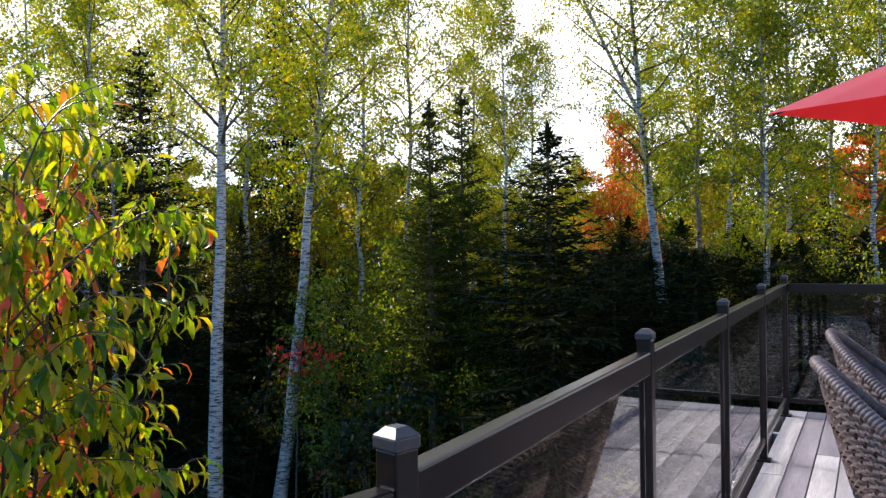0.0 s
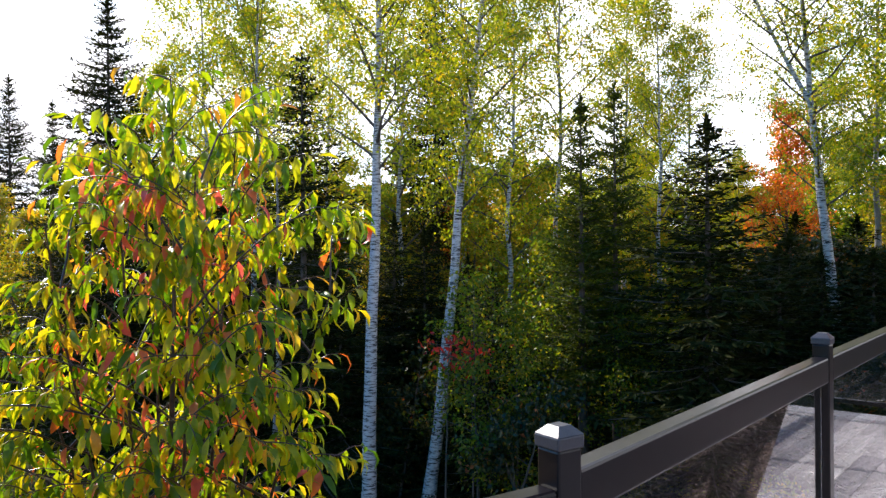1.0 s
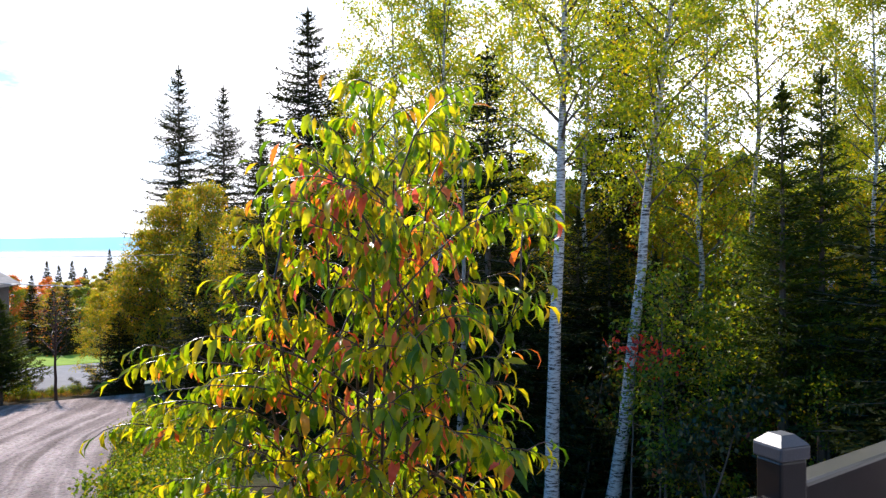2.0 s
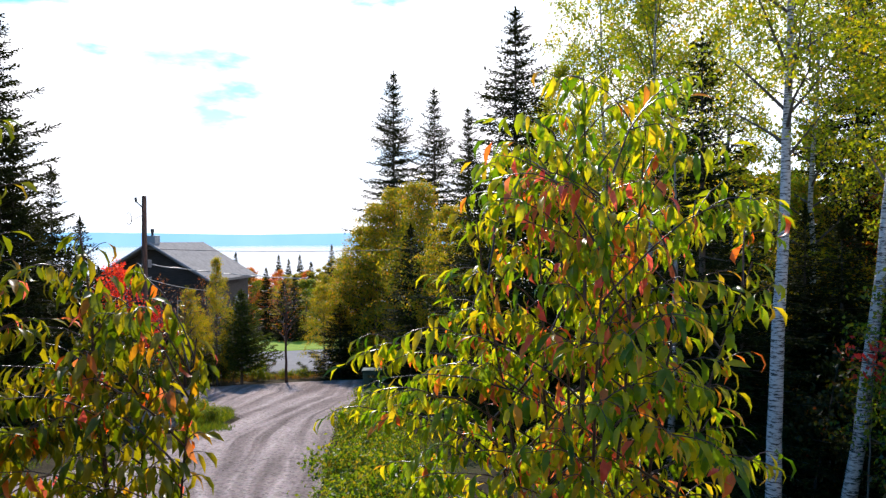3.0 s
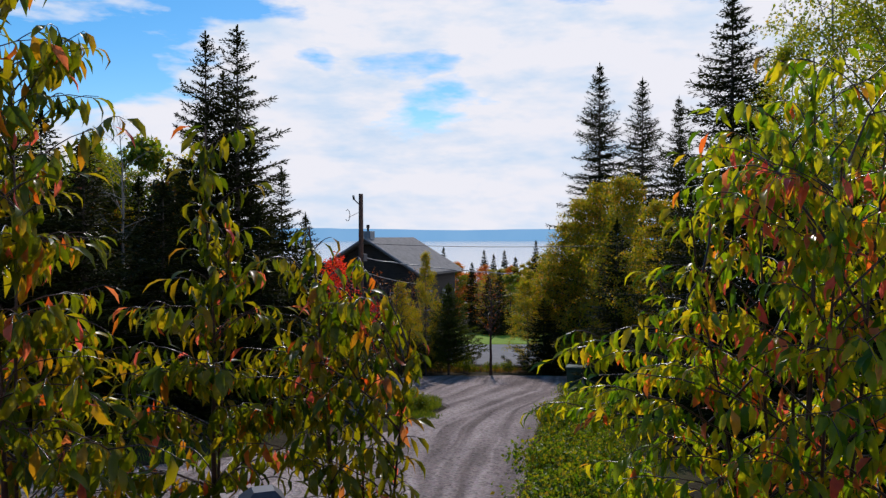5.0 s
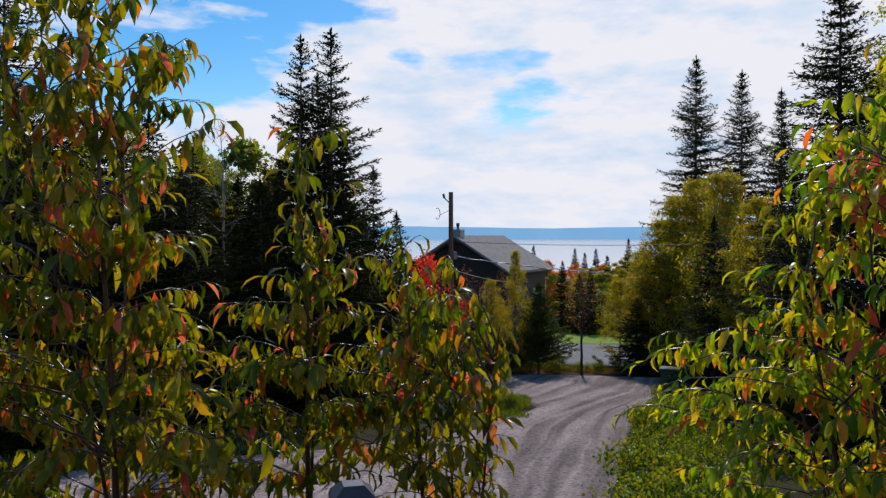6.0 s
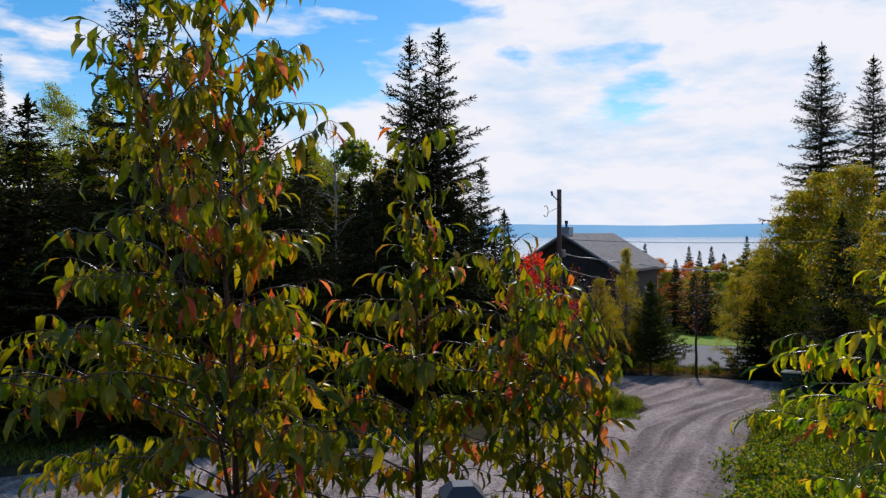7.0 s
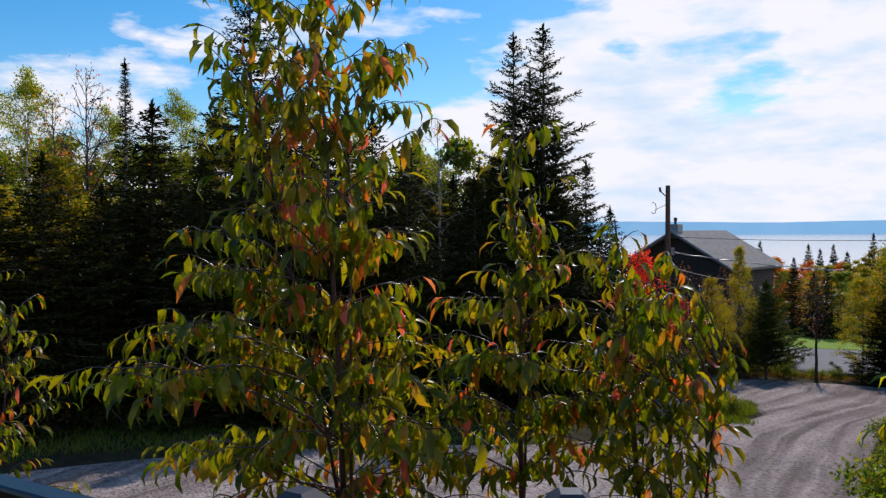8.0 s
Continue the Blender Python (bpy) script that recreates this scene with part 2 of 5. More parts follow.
mat_deck = deck_wood()
mat_rail = surface("brown_black_aluminium", [(0.3, (0.0075, 0.0045, 0.005)), (0.7, (0.012, 0.0075, 0.008))], 30, 0.28, 0.0, bump=0.04, dist=0.001, grain=300, spec=0.32)
mat_cap = surface("grey_post_cap", [(0.3, (0.045, 0.04, 0.046)), (0.7, (0.06, 0.055, 0.062))], 30, 0.4, 0.0, bump=0.03, dist=0.001, grain=300)
mat_wicker = surface("brown_wicker", [(0.3, (0.085, 0.058, 0.054)), (0.7, (0.19, 0.14, 0.135))], 18, 0.55, bump=0.4, dist=0.002, grain=160)
mat_cushion = surface("brown_cushion_cloth", [(0.3, (0.03, 0.02, 0.02)), (0.7, (0.05, 0.034, 0.032))], 18, 0.9, bump=0.4, dist=0.002, grain=260)
mat_chair_leg = surface("dark_chair_metal", [(0.3, (0.03, 0.025, 0.023)), (0.7, (0.05, 0.04, 0.035))], 18, 0.5, bump=0.1, dist=0.001)
mat_siding = surface("weathered_wood_siding", [(0.3, (0.030, 0.025, 0.023)), (0.7, (0.058, 0.048, 0.043))], 3, 0.85, bump=0.4, stretch=(1, 1, 6))
mat_roof = surface("grey_asphalt_shingles", [(0.3, (0.19, 0.175, 0.165)), (0.7, (0.27, 0.25, 0.235))], 2.0, 0.9, bump=0.5, dist=0.02, grain=8)
mat_trim = surface("grey_painted_trim", [(0.3, (0.20, 0.20, 0.21)), (0.7, (0.28, 0.28, 0.29))], 4, 0.6, bump=0.1)
mat_flue = surface("galvanised_flue", [(0.3, (0.22, 0.25, 0.29)), (0.7, (0.32, 0.35, 0.39))], 5, 0.5, 0.3, bump=0.1)
mat_pole = surface("brown_utility_pole_wood", [(0.3, (0.10, 0.055, 0.04)), (0.7, (0.19, 0.11, 0.085))], 5, 0.9, bump=0.4, stretch=(4, 4, 0.4))
mat_wire = surface("pale_cable", [(0.3, (0.30, 0.30, 0.31)), (0.7, (0.5, 0.5, 0.5))], 5, 0.4, 0.2, bump=0.05)
mat_black = surface("black_fitting", [(0.3, (0.015, 0.015, 0.016)), (0.7, (0.03, 0.03, 0.03))], 9, 0.5, bump=0.1)
mat_bin = surface("green_plastic_bin", [(0.3, (0.012, 0.05, 0.035)), (0.7, (0.02, 0.075, 0.05))], 4, 0.7, bump=0.05)
mat_house = surface("grey_wall", [(0.3, (0.16, 0.15, 0.14)), (0.7, (0.21, 0.20, 0.185))], 2, 0.8, bump=0.2)


def birch_bark():
    m, n, l, b = material("white_birch_bark")
    t = noise_node(n, l, 6, 6, 0.7, (1.2, 1.2, 7.0))
    r = ramp_node(n, [(0.40, (0.022, 0.018, 0.016)), (0.46, (0.24, 0.20, 0.18)), (0.50, (0.56, 0.52, 0.50)), (0.75, (0.70, 0.66, 0.65))])
    l.new(t.outputs["Fac"], r.inputs["Fac"])
    l.new(r.outputs["Color"], b.inputs["Base Color"])
    b.inputs["Roughness"].default_value = 0.75
    bump_node(n, l, t.outputs["Fac"], b, 0.4, 0.01)
    return m


mat_birch = birch_bark()


def glass():
    m, n, l, b = material("clear_panel_glass")
    b.inputs["Base Color"].default_value = (0.88, 0.89, 0.90, 1)
    b.inputs["Roughness"].default_value, b.inputs["IOR"].default_value = 0.0, 1.5
    b.inputs["Transmission Weight"].default_value = 1.0
    return m


def window_glass():
    m, n, l, b = material("dark_window_glass")
    t = noise_node(n, l, 2.0)
    r = ramp_node(n, [(0.3, (0.02, 0.025, 0.03)), (0.7, (0.05, 0.055, 0.06))])
    l.new(t.outputs["Fac"], r.inputs["Fac"])
    l.new(r.outputs["Color"], b.inputs["Base Color"])
    b.inputs["Roughness"].default_value = 0.08
    return m


def sea_water():
    m, n, l, b = material("pale_sea_water")
    b.inputs["Base Color"].default_value = (0.30, 0.36, 0.42, 1)
    b.inputs["Roughness"].default_value = 0.12
    t = noise_node(n, l, 0.02, 6, 0.6)
    bump_node(n, l, t.outputs["Fac"], b, 0.08, 2.0)
    return m


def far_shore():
    # distance haze is painted in: a pale blue colour that glows by itself
    m, n, l, b = material("far_shore_haze_glow")
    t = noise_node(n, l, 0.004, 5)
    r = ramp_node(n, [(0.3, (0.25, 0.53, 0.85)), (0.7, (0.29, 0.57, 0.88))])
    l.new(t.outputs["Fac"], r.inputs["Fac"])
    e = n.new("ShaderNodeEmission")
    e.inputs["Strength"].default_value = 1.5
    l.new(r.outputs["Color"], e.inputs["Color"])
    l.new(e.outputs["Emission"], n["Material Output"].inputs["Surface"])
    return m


def umbrella_cloth():
    m, n, l, b = material("red_canopy_cloth")
    t = noise_node(n, l, 3.0, 4)
    r = ramp_node(n, [(0.3, (0.62, 0.008, 0.010)), (0.7, (0.70, 0.014, 0.014))])
    l.new(t.outputs["Fac"], r.inputs["Fac"])
    l.new(r.outputs["Color"], b.inputs["Base Color"])
    b.inputs["Roughness"].default_value = 0.4
    b.inputs["Sheen Weight"].default_value = 0.25
    tl = n.new("ShaderNodeBsdfTranslucent")
    l.new(r.outputs["Color"], tl.inputs["Color"])
    ms = n.new("ShaderNodeMixShader")
    ms.inputs["Fac"].default_value = 0.3
    l.new(b.outputs["BSDF"], ms.inputs[1])
    l.new(tl.outputs["BSDF"], ms.inputs[2])
    l.new(ms.outputs["Shader"], n["Material Output"].inputs["Surface"])
    w = noise_node(n, l, 500, 1)
    bump_node(n, l, w.outputs["Fac"], b, 0.1, 0.001)
    return m


mat_glass, mat_window, mat_sea, mat_shore, mat_canopy = glass(), window_glass(), sea_water(), far_shore(), umbrella_cloth()

# ---------------------------------------------------------------- mesh helpers
class Geo:
    """Gathers vertices and faces in arrays, then makes one mesh."""

    def __init__(self):
        self.v, self.f, self.count = [], [], 0

    def add(self, verts, faces):
        verts = np.asarray(verts, float).reshape(-1, 3)
        faces = np.asarray(faces, int)
        self.v.append(verts)
        self.f.append(faces + self.count)
        self.count += len(verts)

    def mesh(self, name, mat, smooth=False):
        me = bpy.data.meshes.new(name)
        v = np.concatenate(self.v)
        me.vertices.add(len(v))
        me.vertices.foreach_set("co", v.ravel())
        loops = np.concatenate([f.ravel() for f in self.f])
        sizes = np.concatenate([np.full(len(f), f.shape[1]) for f in self.f])
        me.loops.add(len(loops))
        me.loops.foreach_set("vertex_index", loops)
        me.polygons.add(len(sizes))
        me.polygons.foreach_set("loop_start", np.concatenate([[0], np.cumsum(sizes)[:-1]]))
        me.polygons.foreach_set("loop_total", sizes)
        if smooth:
            me.polygons.foreach_set("use_smooth", np.ones(len(sizes), bool))
        me.materials.append(mat)
        me.update(calc_edges=True)
        me.validate()
        return me


def tube(geo, pts, radii, sides=8):
    pts = np.asarray(pts, float)
    n = len(pts)
    radii = np.broadcast_to(radii, n)
    d = np.gradient(pts, axis=0)
    d /= np.linalg.norm(d, axis=1)[:, None] + 1e-9
    ref = np.where(np.abs(d[:, 2:3]) > 0.9, np.array([[1.0, 0, 0]]), np.array([[0, 0, 1.0]]))
    a = np.cross(d, ref)
    a /= np.linalg.norm(a, axis=1)[:, None] + 1e-9
    b = np.cross(d, a)
    for i in range(1, n):
        if a[i] @ a[i - 1] < 0:
            a[i], b[i] = -a[i], -b[i]
    th = np.linspace(0, 2 * np.pi, sides, endpoint=False)
    ring = a[:, None] * np.cos(th)[None, :, None] + b[:, None] * np.sin(th)[None, :, None]
    v = pts[:, None] + ring * radii[:, None, None]
    i, j = np.meshgrid(np.arange(n - 1), np.arange(sides), indexing="ij")
    q = np.stack([i * sides + j, i * sides + (j + 1) % sides, (i + 1) * sides + (j + 1) % sides, (i + 1) * sides + j], -1).reshape(-1, 4)
    geo.add(v.reshape(-1, 3), q)
    geo.add(v[-1], np.array([[k, (k + 1) % sides, (k + 2) % sides] for k in range(1)]))


def unit(v):
    return v / (np.linalg.norm(v, axis=-1, keepdims=True) + 1e-9)


def blades(geo, base, along, up, length, width):
    """Small folded leaf blades: base point, direction, face normal, sizes."""
    n = len(base)
    along = unit(along)
    side = unit(np.cross(along, up))
    nor = np.cross(side, along)
    length, width = np.broadcast_to(length, n)[:, None], np.broadcast_to(width, n)[:, None]
    mid = base + along * length * 0.45
    v = np.stack([base, mid + side * width / 2 + nor * width * 0.15, base + along * length - nor * length * 0.12, mid - side * width / 2 + nor * width * 0.15], 1)
    k = np.arange(n)[:, None] * 4
    f = np.concatenate([k + [0, 1, 2], k + [0, 2, 3]])
    geo.add(v.reshape(-1, 3), f)


def part(name, source, mat, parent, label="", smooth=False):
    """Links a mesh, a bmesh or gathered geometry as one object under a thing or part."""
    if isinstance(source, Geo):
        me = source.mesh(name, mat, smooth)
    elif isinstance(source, bmesh.types.BMesh):
        me = bpy.data.meshes.new(name)
        source.to_mesh(me)
        source.free()
        me.materials.append(mat)
        if smooth:
            me.polygons.foreach_set("use_smooth", np.ones(len(me.polygons), bool))
    else:
        me = source
    ob = new(name, me)
    ob.parent = parent
    if label:
        tagged(ob, label)
    return ob


def box(sx, sy, sz, bevel=0.0, at=(0, 0, 0), turn=None):
    bm = bmesh.new()
    bmesh.ops.create_cube(bm, size=1, matrix=Matrix.Translation(at) @ (turn or Matrix()) @ Matrix.Diagonal((sx, sy, sz, 1)))
    if bevel:
        bmesh.ops.bevel(bm, geom=bm.edges[:], offset=bevel, segments=2, affect="EDGES", profile=0.5)
    return bm


def polar(az, d, z=0.0):
    a = radians(az)
    return Vector((-math.sin(a) * d, math.cos(a) * d, z))


SEA = (-math.sin(radians(58)), math.cos(radians(58)))


def ground_z(x, y):
    """Level round the deck, falling gently towards the sea."""
    s = np.maximum(0.0, np.asarray(x) * SEA[0] + np.asarray(y) * SEA[1])
    far = np.maximum(0.0, s - 90)
    return -0.077 * s - 0.00012 * far * far


def on_ground(az, d):
    p = polar(az, d)
    p.z = float(ground_z(p.x, p.y))
    return p


EYE_Z = 3.80

# ---------------------------------------------------------------- ground, sea, far shore
def build_ground():
    rs = np.concatenate([[0.02, 1.0], np.geomspace(2, 320, 70), [450, 700, 1200, 2400, 4700]])
    th = np.linspace(0, 2 * np.pi, 145)[:-1]
    g = Geo()
    r, a = np.meshgrid(rs, th, indexing="ij")
    x, y = -np.sin(a) * r, np.cos(a) * r
    z = ground_z(x, y)
    z = np.where(z < -45, -45, z)
    bumps = np.array([[noise.noise(Vector((px * 0.25, py * 0.25, 3.0))) for px, py in zip(rx, ry)] for rx, ry in zip(x, y)])
    z = z + bumps * 0.06 * np.clip(r / 10, 0, 1) - 0.05
    n, m = len(rs), len(th)
    i, j = np.meshgrid(np.arange(n - 1), np.arange(m), indexing="ij")
    q = np.stack([i * m + j, i * m + (j + 1) % m, (i + 1) * m + (j + 1) % m, (i + 1) * m + j], -1).reshape(-1, 4)
    g.add(np.stack([x, y, z], -1).reshape(-1, 3), q)
    ob = new("ground", g.mesh("ground", mat_forest_floor, True))
    tagged(ob, "dark leaf-strewn forest soil sloping towards the sea", "ground", kind="structure")
    sea = Geo()
    c, s2 = np.array([SEA[0], SEA[1]]), np.array([-SEA[1], SEA[0]])
    pts = [c * u + s2 * w for u, w in ((250, -4600), (4900, -4600), (4900, 4600), (250, 4600))]
    sea.add([(p[0], p[1], -22.0) for p in pts], [[0, 1, 2, 3]])
    tagged(new("water", sea.mesh("water", mat_sea)), "pale glittering sea far below the trees", "water", kind="structure")
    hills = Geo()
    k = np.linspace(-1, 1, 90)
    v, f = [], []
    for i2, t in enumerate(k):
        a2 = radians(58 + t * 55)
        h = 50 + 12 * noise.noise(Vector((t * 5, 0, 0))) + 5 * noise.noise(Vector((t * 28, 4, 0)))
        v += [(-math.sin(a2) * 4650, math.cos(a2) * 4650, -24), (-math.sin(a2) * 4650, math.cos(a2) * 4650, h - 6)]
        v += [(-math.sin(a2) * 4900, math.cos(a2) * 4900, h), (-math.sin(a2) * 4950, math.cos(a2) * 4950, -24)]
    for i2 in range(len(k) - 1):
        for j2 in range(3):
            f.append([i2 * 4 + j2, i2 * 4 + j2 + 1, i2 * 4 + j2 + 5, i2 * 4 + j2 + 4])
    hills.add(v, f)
    tagged(new("backdrop", hills.mesh("backdrop", mat_shore, True)), "far shore hills, blue haze painted on as a glow", "hills", kind="structure")


def sheet(name, mat, ds, left, right, lift, label, category, cols=40, rough=0.015):
    """A surface laid on the ground between two bearings that vary with distance."""
    g = Geo()
    v = []
    rows, track = 90, []
    dd = np.linspace(ds[0], ds[-1], rows)
    for d in dd:
        a0, a1 = np.interp(d, ds, left), np.interp(d, ds, right)
        for a in np.linspace(a0, a1, cols):
            p = polar(a, d)
            w = 0.35 * noise.noise(Vector((p.x * 0.35, p.y * 0.35, 1)))
            p = polar(a + math.degrees(w / d), d)
            ruts = rough * noise.noise(Vector((p.x * 1.2, p.y * 1.2, 0)))
            drop = 0.16 if a in (a0, a1) or d in (dd[0], dd[-1]) else 0.0
            v.append((p.x, p.y, float(ground_z(p.x, p.y)) + lift + ruts - drop))
            track.append((radians(a - a1) * d, d, 0.0))       # metres from one edge, and along
    f = [[r * cols + c, r * cols + c + 1, (r + 1) * cols + c + 1, (r + 1) * cols + c] for r in range(rows - 1) for c in range(cols - 1)]
    g.add(v, f)
    me = g.mesh(name, mat, True)
    me.attributes.new("track", "FLOAT_VECTOR", "POINT").data.foreach_set("vector", np.array(track).ravel())
    ob = new(name, me)
    tagged(ob, label, category, kind="structure")


build_ground()
ROAD_D = [7.5, 10, 14, 17, 17.8, 18.9, 21.5, 25, 26.6, 28, 31, 37]
ROAD_L = [124, 122, 119, 115, 99, 70, 58, 54.8, 53.9, 54.5, 57.4, 58.5]
ROAD_R = [56, 50, 47.6, 47.3, 47.4, 47.6, 47.4, 46.3, 45.6, 44.9, 43.2, 43.0]
sheet("road", mat_gravel, ROAD_D, ROAD_L, ROAD_R, 0.03, "grey gravel driveway with worn wheel tracks", "driveway", 70, 0.03)
sheet("road", mat_asphalt, [42, 60], [60, 60], [44, 45], 0.05, "pale grey lane beyond the verge", "lane", 20)
sheet("path", mat_gravel, [8.5, 10, 12.5], [-3, -1, -2], [-14, -16, -13], 0.02, "bare sandy ground below the deck", "path", 16, 0.02)
sheet("lawn", mat_lawn, [60.5, 85], [53.5, 53.5], [46, 46], 0.05, "short bright green lawn", "lawn", 20)

# ---------------------------------------------------------------- trees
def wander(p0, d0, length, n, bend, rng, lift=0.0):
    """A wandering line: start, direction, length, points, strength of bending, upward pull."""
    pts, d = [np.array(p0, float)], unit(np.array(d0, float))
    for _ in range(n - 1):
        d = unit(d + rng.normal(0, bend, 3) + np.array([0, 0, lift]))
        pts.append(pts[-1] + d * length / (n - 1))
    return np.array(pts)


def broadleaf(name, seed, height, radius, bark, leaf_mat, crown_base=0.35, spread=2.0, limbs=24, leaves=6000, leaf=0.075,
              twiggy=True, lean=(0, 0), fork=False, droop=0.5, cluster=0.14, up=0.9, stems=1, bend=0.05, clump=True):
    """A broadleaved tree: tapered trunk, rising limbs with twigs, and a loose crown of single small leaves."""
    rng = np.random.default_rng(seed)
    tree = new(name)
    trunk, branch, crown = Geo(), Geo(), Geo()
    spots, dirs, wts = [], [], []
    for s in range(stems):
        h = height * (1 if s == 0 else rng.uniform(0.6, 0.95))
        off = np.array([0, 0, 0.0]) if stems == 1 else np.append(rng.normal(0, 0.12, 2), 0)
        n = 14
        z = np.linspace(-0.25, h, n)
        wob = np.cumsum(rng.normal(0, bend * h / n, (n, 2)), 0)
        wob -= wob[0]
        ln = np.array(lean) if stems == 1 else np.array(lean) + rng.normal(0, 0.16, 2)
        axis = np.stack([ln[0] * z + wob[:, 0], ln[1] * z + wob[:, 1], z], 1) + off
        rad = radius / (1 if stems == 1 else 1.5) * (1 - np.clip(z, 0, None) / h * 0.93)
        rad[0] *= 1.25
        tube(trunk, axis, rad, 10)
        axes = [(axis, rad, limbs)]
        if fork:
            k = n // 2 + 1
            d0 = np.array([fork[0], fork[1], 1.0])
            ax2 = wander(axis[k], d0, h - axis[k, 2], 8, 0.05, rng, 0.05)
            r2 = np.linspace(rad[k] * 0.8, 0.012, 8)
            tube(trunk, ax2, r2, 8)
            axes.append((ax2, r2, limbs // 2))
        for ax, rd, count in axes:
            zz = ax[:, 2]
            start = max(crown_base * h, zz[0])
            for i in range(max(3, count // stems)):
                u = (i + rng.uniform(0, 0.9)) / max(3, count // stems)
                hz = start + (zz[-1] - start) * u ** 0.9 * 0.98
                p0 = np.array([np.interp(hz, zz, ax[:, c]) for c in range(3)])
                r0 = np.interp(hz, zz, rd)
                a = i * 2.399 + rng.uniform(-0.5, 0.5)
                prof = (0.55 + 0.45 * np.sin(np.pi * min(1, u * 1.05))) * (1.05 - 0.75 * u)
                ll = spread * prof * rng.uniform(0.6, 1.15)
                d0 = np.array([np.cos(a), np.sin(a), up * rng.uniform(0.6, 1.3)])
                pts = wander(p0, d0, ll * 1.25, 7, 0.13, rng, -0.03)
                tube(branch, pts[::2], np.linspace(min(r0 * 0.55, 0.012 + ll * 0.012), 0.004, 4), 5)
                for k in range(2, 7):
                    for _ in range(2):
                        dd = unit(pts[k] - pts[k - 1]) + rng.normal(0, 0.7, 3) + np.array([0, 0, -0.15 * droop])
                        tw = wander(pts[k], dd, ll * rng.uniform(0.2, 0.42), 4, 0.2, rng, -0.15 * droop)
                        if twiggy:
                            tube(branch, tw[[0, 2]], np.array([0.006, 0.003]), 3)
                        for t in tw[1:]:
                            spots.append(t)
                            dirs.append(unit(t - tw[0]))
                    spots.append(pts[k])
                    dirs.append(unit(pts[k] - pts[k - 1]))
    spots, dirs = np.array(spots), np.array(dirs)
    w = rng.uniform(0, 1, len(spots)) ** (3.5 if clump else 1.0)
    pick = rng.choice(len(spots), leaves, p=w / w.sum())
    base = spots[pick] + rng.normal(0, cluster, (leaves, 3)) * [1, 1, 0.8]
    along = dirs[pick] * 0.5 + rng.normal(0, 0.6, (leaves, 3)) + np.array([0, 0, -droop])
    blades(crown, base, along, rng.normal(0, 1, (leaves, 3)) + [0, 0, 0.6], leaf * rng.uniform(0.6, 1.25, leaves), leaf * rng.uniform(0.45, 0.75, leaves))
    part("trunk", trunk, bark, tree, smooth=True)
    tagged(part("branch", branch, mat_bark if bark is mat_birch else bark, tree), kind="stuff")
    part("crown", crown, leaf_mat, tree)
    return tree


